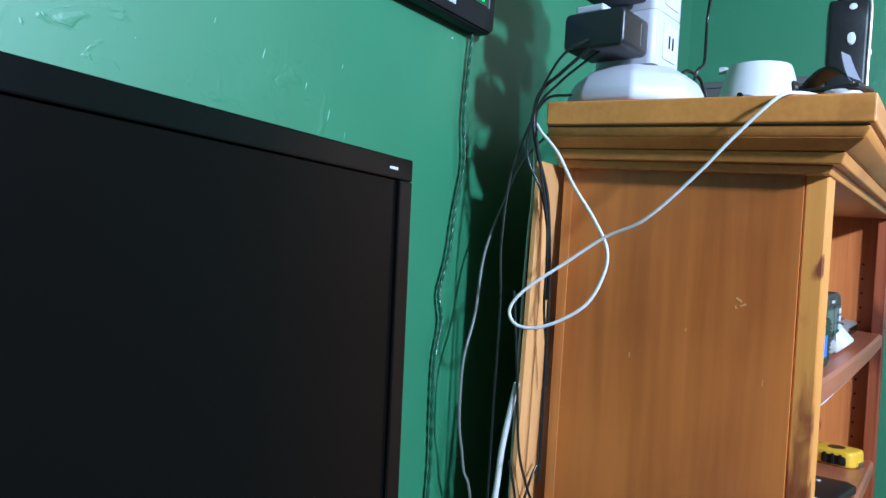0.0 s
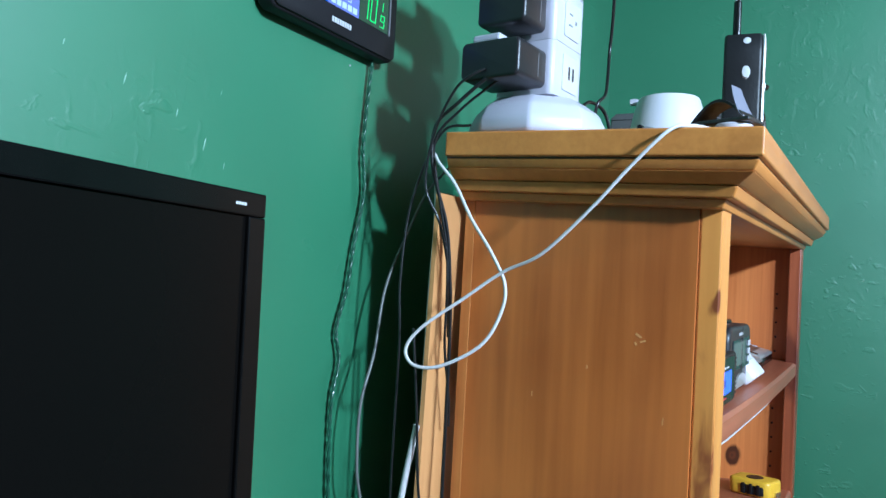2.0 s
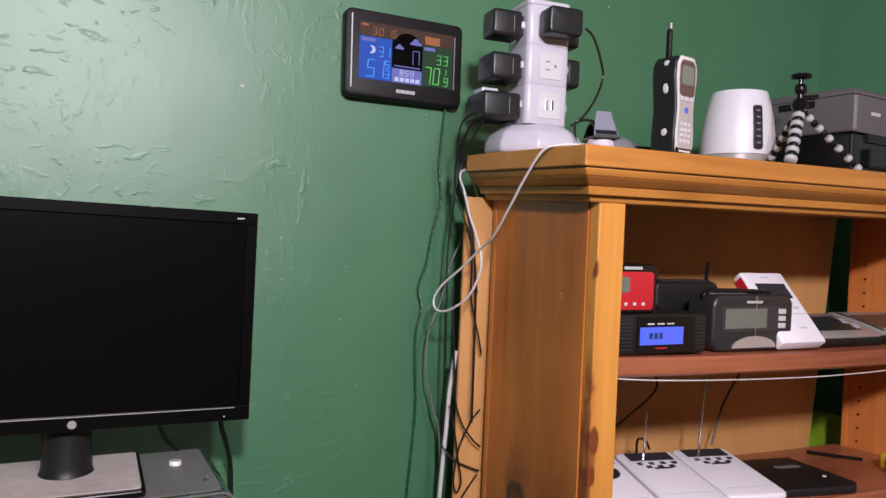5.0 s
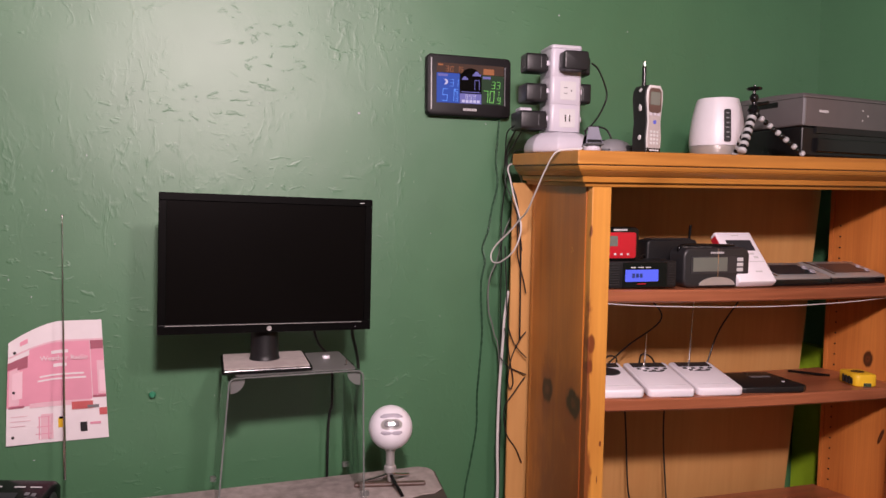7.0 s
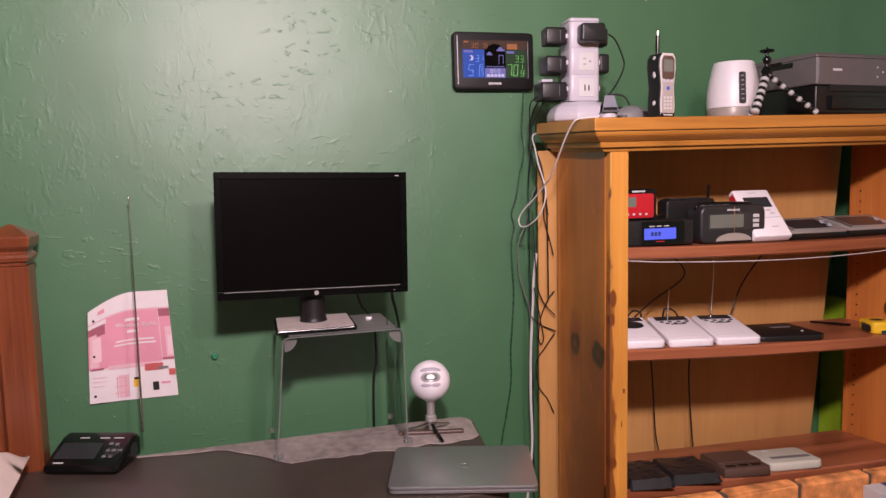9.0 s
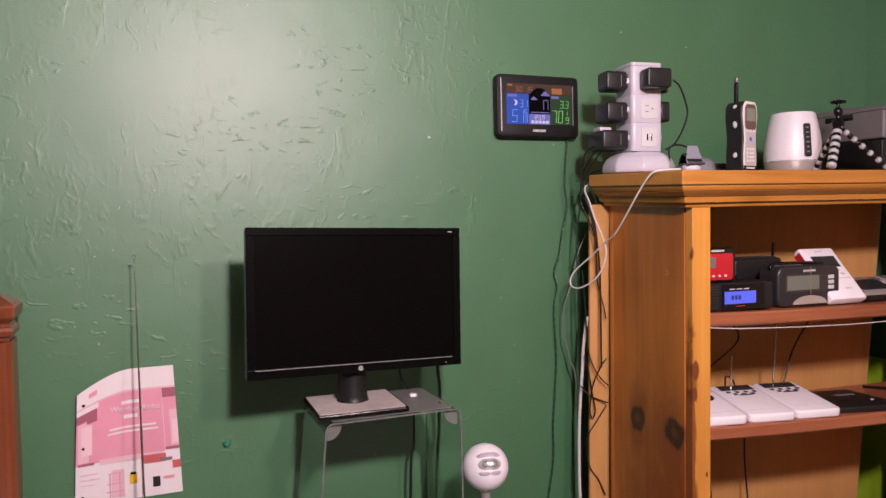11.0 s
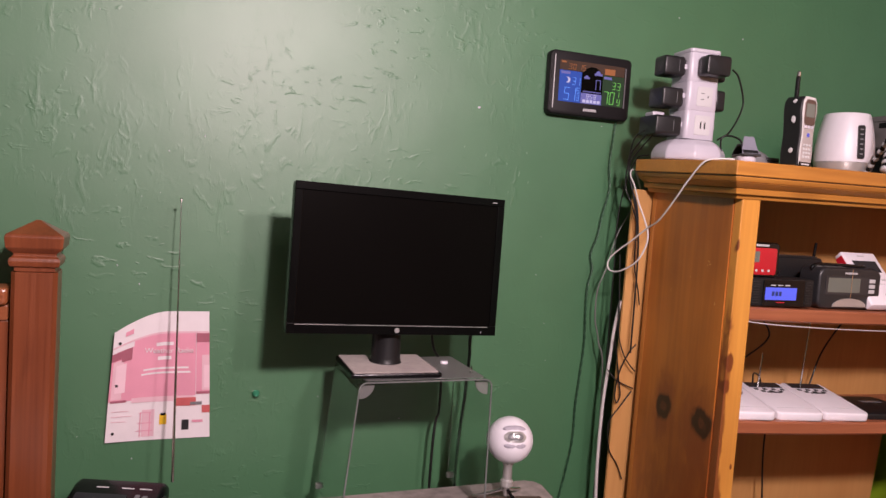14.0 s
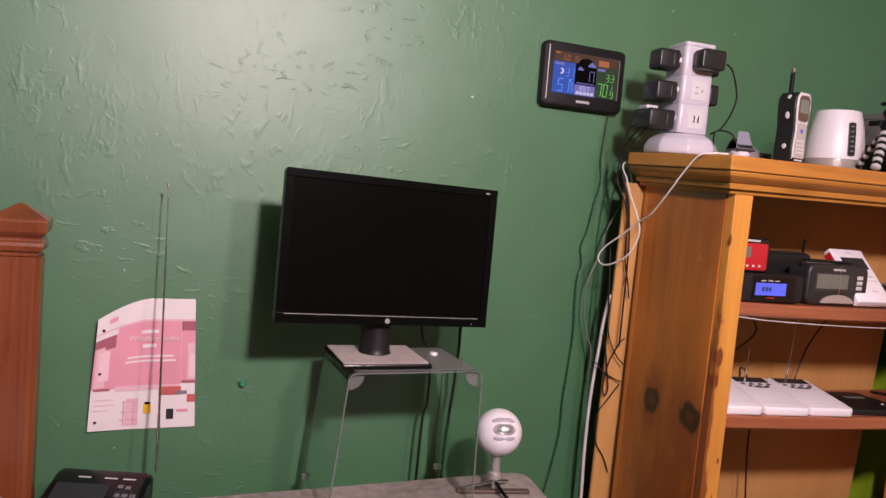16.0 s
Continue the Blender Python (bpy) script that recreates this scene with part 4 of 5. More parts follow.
for yy in (-0.112, 0.103):
    part("side_trim", box(0.0288, 0.0305, yy - 0.0013, yy + 0.0013, -0.066 if yy < 0 else -0.048, 0.070 if yy < 0 else 0.056, 0.0004), OUTLET if yy < 0 else GREYP, ws, "thin pale side strip")
X0 = 0.0294
SY0, SY1, SZ0, SZ1 = -0.097, 0.099, -0.047, 0.058
part("display_back", box(0.0289, X0, SY0, SY1, SZ0, SZ1), SCREEN, ws)


def on_screen(u, v):
    """A place on the display: u to the right and v down, from 0 to 1."""
    return SY0 + (SY1 - SY0) * u, SZ1 - (SZ1 - SZ0) * v


def tile(u0, u1, v0, v1, m1, lift=0.0004, name="display_field"):
    (ya, zb), (yb, za) = on_screen(u0, v0), on_screen(u1, v1)
    return part(name, box(X0 - 0.0002, X0 + lift, ya, yb, za, zb), m1, ws)


SEGMENTS = {"0": "abcdef", "1": "bc", "2": "abged", "3": "abgcd", "5": "afgcd", "7": "abc", "8": "abcdefg", "9": "abcdfg"}


def lit_digit(char, u, v, w, h, m1, thick=0.0016):
    """One numeral of bars; u, v its upper left corner, w and h in metres, leaning a little."""
    y0, z1 = on_screen(u, v)
    z0, t = z1 - h, thick
    bars = {"a": (0, w, h - t, h), "g": (0, w, h / 2 - t / 2, h / 2 + t / 2), "d": (0, w, 0, t), "f": (0, t, h / 2, h), "e": (0, t, 0, h / 2), "b": (w - t, w, h / 2, h), "c": (w - t, w, 0, h / 2)}
    bm = bmesh.new()
    for q in SEGMENTS[char]:
        a, b, c, d = bars[q]
        g = t * 0.18
        box(X0 + 0.0005, X0 + 0.0010, y0 + a + g, y0 + b - g, z0 + c + g, z0 + d - g, bm=bm)
    for q in bm.verts:
        q.co.y += 0.08 * (q.co.z - z0)
    part("numeral", bm, m1, ws)


tile(0.0, 1.0, 0.0, 0.245, BROWN_SCR)
tile(0.0, 0.335, 0.25, 1.0, BLUE_SCR)
tile(0.665, 1.0, 0.25, 1.0, GREEN_SCR)
tile(0.34, 0.66, 0.745, 1.0, LILAC_SCR)
tile(0.02, 0.16, 0.275, 0.335, LILAC_SCR, 0.0008)
tile(0.68, 0.80, 0.285, 0.345, LILAC_SCR, 0.0008)
tile(0.69, 0.85, 0.09, 0.235, ORANGE_TXT, 0.0008, "tile_mark")
tile(0.02, 0.09, 0.03, 0.07, ORANGE_TXT, 0.0008, "tile_mark")
ay, az = on_screen(0.5, 0.40)
arch = [(ay - 0.030, az - 0.034), (ay + 0.030, az - 0.034)] + [(ay + 0.030 * math.cos(radians(a)), az + 0.004 + 0.028 * math.sin(radians(a))) for a in range(0, 181, 15)]
part("sky_arch", prism(arch, "x", X0 + 0.0004, X0 + 0.0012), SCREEN, ws, "dark arched forecast picture")
for cu, cv, k in ((0.41, 0.37, 0.8), (0.585, 0.26, 1.15)):
    cy, cz = on_screen(cu, cv)
    cl = [(cy - 0.010 * k, cz - 0.003), (cy + 0.011 * k, cz - 0.003), (cy + 0.011 * k, cz + 0.002 * k)] + [(cy + 0.006 * k * math.cos(radians(a)), cz + 0.002 * k + 0.006 * k * math.sin(radians(a))) for a in range(0, 181, 30)] + [(cy - 0.010 * k, cz + 0.001 * k)]
    part("cloud", prism(cl, "x", X0 + 0.0013, X0 + 0.0017), LILAC_SCR, ws)
for u0, u1, v0, v1 in ((0.555, 0.563, 0.40, 0.64), (0.622, 0.630, 0.40, 0.64), (0.555, 0.630, 0.39, 0.405), (0.36, 0.64, 0.695, 0.715)):
    tile(u0, u1, v0, v1, LILAC_SCR, 0.0017, "house_outline")
for txt, u, v, w, h, gap, m1 in (("30", 0.13, 0.075, 0.0085, 0.0145, 0.0125, ORANGE_TXT), ("15", 0.285, 0.075, 0.0085, 0.0145, 0.0110, ORANGE_TXT),
                                 ("31", 0.195, 0.40, 0.0095, 0.0195, 0.0135, CYAN_TXT), ("51", 0.075, 0.645, 0.0155, 0.0330, 0.0190, CYAN_TXT), ("5", 0.265, 0.64, 0.0085, 0.0150, 0.0, CYAN_TXT), ("3", 0.265, 0.81, 0.0085, 0.0155, 0.0, CYAN_TXT),
                                 ("33", 0.815, 0.40, 0.0100, 0.0190, 0.0150, GREEN_TXT), ("70", 0.685, 0.640, 0.0140, 0.0330, 0.0185, GREEN_TXT), ("9", 0.900, 0.80, 0.0095, 0.0170, 0.0, GREEN_TXT), ("1", 0.900, 0.64, 0.0060, 0.0120, 0.0, GREEN_TXT),
                                 ("859", 0.42, 0.765, 0.0075, 0.0115, 0.0110, WHITE_TXT)):
    for k, ch in enumerate(txt):
        lit_digit(ch, u + gap * k / (SY1 - SY0), v, w, h, m1, 0.0021 if h > 0.03 else 0.0015)
for k in range(5):
    tile(0.37 + k * 0.056, 0.412 + k * 0.056, 0.905, 0.975, WHITE_TXT, 0.0009, "date_bar")
mn = part("moon_mark", lathe([(0, 0.0004), (0.0075, 0.0004), (0.0075, 0)], 20), WHITE_TXT, ws)
mn.matrix_local = facing(X0 + 0.0006, *on_screen(0.125, 0.475))
mn = part("moon_shade", lathe([(0, 0.0004), (0.0062, 0.0004), (0.0062, 0)], 20), BLUE_SCR, ws)
mn.matrix_local = facing(X0 + 0.0011, *on_screen(0.098, 0.475))
for k in range(8):
    part("name_mark", box(0.0288, 0.0294, -0.020 + k * 0.005, -0.0162 + k * 0.005, -0.0665, -0.0600), OUTLET, ws)

# tower of sockets
TX, TY, TR = 0.222, 0.957, -7
tower = thing("power_tower", on_top(TX, TY, TR), "white tower power strip standing on the bookcase", "power strip")
oct_ = lathe([(0.0, 0.0), (0.086, 0.0), (0.089, 0.004), (0.089, 0.018), (0.080, 0.036), (0.060, 0.050), (0.0, 0.052)], 8)
bmesh.ops.rotate(oct_, verts=oct_.verts, cent=(0, 0, 0), matrix=Matrix.Rotation(radians(22.5), 3, "Z"))
bmesh.ops.bevel(oct_, geom=list(oct_.edges), offset=0.004, segments=3, affect="EDGES", profile=0.5)
smooth(part("base", oct_, WHITE, tower), 35)
S = 0.0415
lev = 0.052
for k in range(3):
    smooth(part("column_section", prism(rounded(2 * S, 2 * S, 0.010, 4), "z", lev + 0.0002, lev + 0.0679, 0.0003), WHITE, tower), 30)
    lev += 0.068
smooth(part("cap", prism(rounded(2 * S + 0.001, 2 * S + 0.001, 0.010, 4), "z", lev, lev + 0.010, 0.003), WHITE, tower), 30)
for k in range(5):
    part("vent", box(S - 0.001, S + 0.0011, -0.028 + k * 0.0114, -0.019 + k * 0.0114, lev + 0.003, lev + 0.0045), OUTLET, tower)
for k in range(3):
    zc = 0.086 + k * 0.068
    o = part("outlet", prism(rounded(0.042, 0.046, 0.003), "x", S - 0.001, S + 0.0014, 0.0006), OUTLET, tower, "light grey outlet plate")
    o.location = (0, 0.004, zc)
    if k == 0:
        for yy in (-0.0055, 0.0055):
            part("usb_port", box(S + 0.0013, S + 0.0026, yy - 0.0022 + 0.004, yy + 0.0022 + 0.004, zc - 0.0085, zc + 0.0085, 0.0004), CHROME, tower)
            part("usb_slot", box(S + 0.0022, S + 0.0030, yy - 0.0010 + 0.004, yy + 0.0010 + 0.004, zc - 0.0070, zc + 0.0070), BLACK, tower)
    else:
        for yy, zz, h in ((-0.006, 0.007, 0.0045), (-0.006, -0.007, 0.0045)):
            part("slot", box(S + 0.0012, S + 0.0018, yy - h + 0.004, yy + h + 0.004, zc + zz - 0.0011, zc + zz + 0.0011), GREYP, tower)
        part("slot", box(S + 0.0012, S + 0.0018, 0.011, 0.0150, zc - 0.0025, zc + 0.0025), GREYP, tower)
    for sd in (1, -1):
        part("switch", box(0.018, 0.028, sd * (S - 0.001) if sd > 0 else -S - 0.006, S + 0.006 if sd > 0 else -S + 0.001, zc - 0.006, zc + 0.006, 0.001), WHITE, tower)
    part("screw", lathe([(0, zc - 0.002), (0.0022, zc - 0.002), (0.0022, zc + 0.002), (0, zc + 0.002)], 10), OUTLET, tower).location = (0.024, -S + 0.0016, 0)


def on_tower(x, y, z):
    return on_top(TX, TY, TR) @ Matrix.Translation((x, y, z))


def adapter(m, w, d, h, group, label, lit=False, vents=False):
    """A plug-in power supply; it stands off along its own +y, w along x, h up."""
    a = thing("power_adapter", m, label, "adapter", group)
    smooth(part("case", prism(rounded(w, h, min(w, h) * 0.16, 4), "y", 0.006, d, 0.004, 3), ADAPTER_BLACK, a), 35)
    part("plug_face", box(-w * 0.36, w * 0.36, 0.0005, 0.007, -h * 0.36, h * 0.36, 0.001), BLACK_MATT, a)
    part("seam", box(-w * 0.503, w * 0.503, d * 0.36, d * 0.36 + 0.0012, -h * 0.30, h * 0.30), GREYP, a)
    if vents:
        for k in range(6):
            part("vent", box(-w * 0.32 + k * w * 0.11, -w * 0.27 + k * w * 0.11, d - 0.001, d + 0.0006, -h * 0.28, h * 0.2), CHARCOAL, a)
    if lit:
        part("led", box(w * 0.5 - 0.001, w * 0.5 + 0.001, d - 0.014, d - 0.011, -0.010, -0.007), RED_LED, a, "small red light")
    return a


GA = "power adapters on the tower"
FLIP = pose(0, 0, 0, 0, 0, 180)
adapter(on_tower(-0.004, -S, 0.080) @ FLIP, 0.080, 0.074, 0.046, GA, "large glossy black power adapter plugged into the tower")
adapter(on_tower(0.000, -S, 0.148) @ FLIP, 0.066, 0.060, 0.046, GA, "black power adapter with a small red light", lit=True)
adapter(on_tower(0.006, -S, 0.222) @ FLIP, 0.050, 0.060, 0.046, GA, "square black power adapter with a printed label", vents=True)
adapter(on_tower(S, 0.008, 0.222) @ pose(0, 0, 0, 0, 0, -90), 0.064, 0.044, 0.046, GA, "boxy black power adapter on the tower front")
adapter(on_tower(-0.004, S, 0.153), 0.046, 0.036, 0.050, GA, "small black power adapter on the tower")
adapter(on_tower(-0.004, S, 0.222), 0.046, 0.032, 0.046, GA, "small black power adapter on the tower")
w = part("white_plug", box(-0.022, 0.016, -0.016, 0.016, 0, 0.010, 0.003), WHITE)
w.matrix_world = on_tower(-0.012, -S - 0.050, 0.1035)
tagged(w, "small white plug lying on a black adapter", "plug")

# strap on its puck, grey lump, handset, humidifier, tripod, printer
puck = thing("charging_puck", on_top(0.467, 0.905), "round white charging puck at the shelf corner", "charger")
smooth(part("disc", lathe([(0, 0), (0.019, 0), (0.020, 0.002), (0.020, 0.009), (0.018, 0.011), (0, 0.0115)], 28), WHITE, puck))
strap = thing("folded_strap", on_top(0.466, 0.908, -20, 0.0123), "grey and black folded strap lying on the puck", "strap")


def leaf(w0, w1, path, th):
    bm = bmesh.new()
    g = []
    for i, p in enumerate(path):
        wd = w0 + (w1 - w0) * (i / (len(path) - 1)) ** 1.5
        a, b = Vector((p[0], -wd, p[1])), Vector((p[0], wd, p[1]))
        n = Vector((0, 0, th))
        g.append([bm.verts.new(a), bm.verts.new(b), bm.verts.new(b + n), bm.verts.new(a + n)])
    for r0, r1 in zip(g, g[1:]):
        for k in range(4):
            bm.faces.new((r0[k], r0[(k + 1) % 4], r1[(k + 1) % 4], r1[k]))
    bm.faces.new(g[0][::-1])
    bm.faces.new(g[-1])
    return bm


curve1 = [(0.020 - 0.002 * k, 0.002 + 0.036 * (k / 9) ** 1.7) for k in range(10)]
smooth(part("raised_flap", leaf(0.019, 0.011, curve1, 0.003), LAVENDER, strap), 60)
curve2 = [(-0.040 + 0.0055 * k, 0.001 + 0.022 * math.sin(math.pi * k / 11)) for k in range(12)]
smooth(part("loop", leaf(0.016, 0.016, curve2, 0.003), BLACK_MATT, strap), 60)
part("buckle", box(-0.034, 0.026, -0.019, 0.019, -0.001, 0.004, 0.0015), CHARCOAL, strap)

lump = thing("mouse", on_top(0.345, 1.040, -92) @ Matrix.Scale(1.15, 4), "grey rounded computer mouse", "mouse")
bm = bmesh.new()
bmesh.ops.create_uvsphere(bm, u_segments=24, v_segments=14, radius=1.0, matrix=Matrix.Diagonal((0.046, 0.029, 0.030, 1)))
for v in bm.verts:
    v.co.z = max(v.co.z, -0.001) + 0.001
smooth(part("shell", bm, GREYP, lump), 60)
part("skirt", prism(rounded(0.088, 0.050, 0.024), "z", 0, 0.008, 0.001), CHARCOAL, lump)
part("wheel", box(0.018, 0.034, -0.003, 0.003, 0.018, 0.028, 0.002), BLACK, lump)
wl = thing("small_black_case", on_top(0.36, 1.075, -12), "small flat black case behind the handset", "case")
part("lid", box(-0.02, 0.02, -0.016, 0.016, 0.010, 0.019, 0.002), BLACK_MATT, wl)
part("body", box(-0.021, 0.021, -0.017, 0.017, 0.0, 0.0098, 0.002), CHARCOAL, wl)

HANDSET_RIM = mat("handset_rim", (0.62, 0.60, 0.60), 0.28, metal=0.2, vary=0.05)
hs = thing("handset_radio", on_top(0.474, 1.056, 8), "silver and black handheld radio standing upright", "radio")
front = [(-0.021, 0.002), (0.021, 0.002), (0.0225, 0.030), (0.0195, 0.070), (0.0225, 0.100), (0.0250, 0.120), (0.0235, 0.140), (0.016, 0.151), (-0.016, 0.151), (-0.0235, 0.140), (-0.0250, 0.120), (-0.0225, 0.100), (-0.0195, 0.070), (-0.0225, 0.030)]
smooth(part("body", prism([(a * 1.04, b * 1.0) for a, b in front], "x", -0.040, 0.004, 0.004, 3), BLACK_MATT, hs), 35)
smooth(part("face", prism([(a * 0.98, b * 0.99 + 0.001) for a, b in front], "x", 0.0042, 0.0075, 0.0018, 2), HANDSET_RIM, hs), 35)
smooth(part("inner_face", prism([(a * 0.86, b * 0.93 + 0.005) for a, b in front], "x", 0.0072, 0.0080, 0.0004, 1), mat("taupe_plastic", (0.36, 0.32, 0.31), 0.45, vary=0.08), hs), 35)
part("window", prism(rounded(0.037, 0.056, 0.010, 4, 0, 0.116), "x", 0.0075, 0.0084), BROWN, hs)
part("display", prism(rounded(0.029, 0.029, 0.002, 3, 0, 0.121), "x", 0.0083, 0.0089), LCD, hs)
for r_ in range(4):
    for c_ in range(3):
        part("key", box(0.0073, 0.0088, -0.013 + c_ * 0.0095, -0.0065 + c_ * 0.0095, 0.018 + r_ * 0.0085, 0.0235 + r_ * 0.0085, 0.0008), OUTLET, hs)
for c_ in range(3):
    part("key", box(0.0073, 0.0095, -0.016 + c_ * 0.0115, -0.008 + c_ * 0.0115, 0.082, 0.089, 0.001), WHITE, hs)
part("blue_key", prism(rounded(0.009, 0.009, 0.004, 4, 0, 0.068), "x", 0.0073, 0.0088), glow("blue_key_light", (0.12, 0.16, 0.9), 0.5), hs, "glowing blue centre key")
part("foot_band", box(0.0030, 0.0080, -0.0205, 0.0205, 0.0, 0.0105, 0.001), BLACK, hs)
part("name_mark", box(0.0078, 0.0084, -0.014, 0.014, 0.0035, 0.0065), OUTLET, hs)
for zz, h in ((0.139, 0.006), (0.124, 0.006), (0.102, 0.009), (0.034, 0.006)):
    sb = part("side_key", lathe([(0, 0.0025), (0.0045, 0.002), (0.0055, 0.0)], 16, 1.0), OUTLET, hs, "pale grey side button")
    sb.matrix_local = Matrix.Translation((-0.014, -0.0225 if zz > 0.06 else -0.0225, zz)) @ pose(0, 0, 0, 90) @ Matrix.Diagonal((1, h / 0.0055, 1, 1))
an = part("aerial", lathe([(0.0050, 0.0), (0.0048, 0.044), (0.0042, 0.046)], 16), BLACK, hs)
an.location = (-0.026, -0.004, 0.151)
tp = part("aerial_tip", lathe([(0.0042, 0.0), (0.0046, 0.001), (0.0046, 0.010), (0.003, 0.012), (0, 0.0122)], 16), CHROME, hs, "bright metal aerial tip")
tp.location = (-0.026, -0.004, 0.197)

hum = thing("humidifier", on_top(0.300, 1.387, -22) @ Matrix.Diagonal((0.93, 0.93, 1.08, 1)), "white tapered humidifier with a black button strip", "humidifier")
smooth(part("tank", lathe([(0.0745, 0.0262), (0.0752, 0.040), (0.0738, 0.065), (0.0692, 0.095), (0.0625, 0.122), (0.0575, 0.137), (0.0555, 0.1405), (0.050, 0.141), (0.047, 0.1385), (0.0, 0.138)], 40), mat("humidifier_white", (0.60, 0.58, 0.62), 0.4, vary=0.04), hum), 40)
smooth(part("foot", lathe([(0.0, 0.0), (0.066, 0.0), (0.071, 0.005), (0.0742, 0.0255), (0.0, 0.0258)], 40), SILVER, hum), 40)
part("spout", tube([(-0.045, -0.018, 0.132), (-0.058, -0.023, 0.140), (-0.068, -0.027, 0.140)], 0.006, 10, 5), WHITE, hum)
strip_ = part("button_strip", prism(rounded(0.019, 0.078, 0.005), "x", 0.0, 0.004, 0.001), BLACK_MATT, hum, "black strip of small buttons")
strip_.matrix_local = Matrix.Translation((0.0715, 0.004, 0.072)) @ pose(0, 0, 0, 0, -8.0, 0)
for k in range(6):
    bt = part("button", box(0.0038, 0.0050, -0.004, 0.004, -0.030 + k * 0.0115, -0.027 + k * 0.0115), GREYP, hum)
    bt.parent = strip_

tri = thing("mini_tripod", on_top(0.445, 1.372), "small bendy tripod with grey and black ball-jointed legs", "tripod")
feet = [(0.030, -0.058), (0.028, 0.132), (-0.075, 0.015)]
for fx, fy in feet:
    lgp = [Vector((0, 0, 0.108)).lerp(Vector((fx, fy, 0.010)), k / 12) for k in range(13)]
    leg = part("leg", tube([(0, 0, 0.118), lgp[0]], 0.006, 10, 1, raw=True), BLACK, tri)
    for k, p in enumerate(lgp):
        wide = 1.25 if fy < 0 else 0.82
        bm = bmesh.new()
        d = (lgp[-1] - lgp[0]).normalized()
        rot = d.to_track_quat("Z", "Y").to_matrix().to_4x4()
        rr, hh = (0.0088 * wide, 0.0048) if k % 2 == 0 else (0.0078 * wide, 0.0046)
        lathe([(0, -hh), (rr * 0.8, -hh), (rr, -hh * 0.55), (rr, hh * 0.55), (rr * 0.8, hh), (0, hh)], 14, 1.0, bm)
        bmesh.ops.transform(bm, verts=bm.verts, matrix=Matrix.Translation(p) @ rot)
        smooth(part("joint_ball", bm, RING_GREY if k % 2 == 0 else BLACK, leg), 50)
smooth(part("collar", lathe([(0, 0.104), (0.013, 0.106), (0.015, 0.114), (0.010, 0.124), (0.006, 0.126), (0.006, 0.132), (0.010, 0.136), (0.011, 0.144), (0.008, 0.150), (0.004, 0.152), (0.004, 0.160)], 20), BLACK, tri))
smooth(part("plate", lathe([(0.004, 0.160), (0.017, 0.162), (0.0185, 0.166), (0.016, 0.168), (0.003, 0.1685), (0.003, 0.174), (0, 0.1745)], 20), BLACK, tri))
part("lock_lever", tube([(0.0, 0.008, 0.128), (0.004, 0.028, 0.130), (0.004, 0.040, 0.133)], 0.0045, 8, 4), BLACK, tri)

prn = thing("printer", on_top(0.444, 1.53, 3) @ Matrix.Diagonal((1, 1, 1.06, 1)), "dark grey desktop inkjet printer", "printer")
smooth(part("upper_body", prism([(0.0, 0.078), (0.0, 0.150), (-0.006, 0.156), (-0.10, 0.160), (-0.275, 0.158), (-0.285, 0.150), (-0.285, 0.078)], "y", 0.002, 0.428, 0.005, 3), PRINTER_GREY, prn), 30)
part("lower_body", box(-0.283, -0.004, 0.006, 0.424, 0.004, 0.0775, 0.006, 3), BLACK, prn)
part("corner_post", box(-0.006, 0.0015, 0.003, 0.011, 0.080, 0.143, 0.003), GREYP, prn, "paler rounded corner strip")
part("paper_slot", box(-0.02, 0.0012, 0.050, 0.39, 0.062, 0.0775), BLACK_MATT, prn, "dark paper output slot")
part("tray", box(-0.006, 0.006, 0.050, 0.39, 0.016, 0.050, 0.003), BLACK, prn)
part("lid_seam", box(-0.284, 0.0010, 0.0016, 0.4284, 0.1445, 0.1457), BLACK, prn)
part("side_grip", box(-0.16, -0.08, 0.0005, 0.006, 0.128, 0.142, 0.002), BLACK, prn)
for k in range(5):
    part("name_mark", box(0.0002, 0.0012, 0.058 + k * 0.0066, 0.0630 + k * 0.0066, 0.1115, 0.1175), OUTLET, prn)
for k in range(3):
    part("button", box(0.0002, 0.0014, 0.215 + (k % 2) * 0.02, 0.220 + (k % 2) * 0.02, 0.098 + k * 0.012, 0.102 + k * 0.012, 0.0005), OUTLET, prn)
for fy in (0.03, 0.33):
    for fx in (-0.03, -0.25):
        part("rubber_foot", box(fx - 0.01, fx + 0.01, fy - 0.01, fy + 0.01, 0, 0.0045), BLACK_MATT, prn)


# ---- on the shelves ----
def shelf_at(k, x, y, rz=BROT, lift=0.0005):
    s = min(1, max(0, (y - 0.917) / 0.956))
    back = 0.9989 * (x - BX) - 0.0471 * (y - BY)
    z = (1.223 - 0.006 * s - 0.024 * s * (1 - s), 0.972 - 0.028 * s - 0.028 * s * (1 - s) + 0.05 * back, 0.610 - 0.016 * s - 0.016 * s * (1 - s) + 0.10 * back)[k]
    lean = (0, -2.8, -5.7)[k]
    return pose(x, y, z + lift, 0, 0, BROT) @ pose(0, 0, 0, 0, lean, 0) @ pose(0, 0, 0, 0, 0, rz - BROT)


clk = thing("clock_radio", shelf_at(0, 0.449, 1.057), "black clock radio with a glowing blue display", "radio")
smooth(part("case", box(-0.075, 0.0, -0.112, 0.098, 0.002, 0.066, 0.004, 3), BLACK_MATT, clk))
part("face", box(-0.0005, 0.0022, -0.048, 0.070, 0.004, 0.063, 0.001), BLACK, clk)
part("display", box(0.0020, 0.0030, -0.042, 0.046, 0.018, 0.046), BLUE_LCD, clk, "backlit blue display")
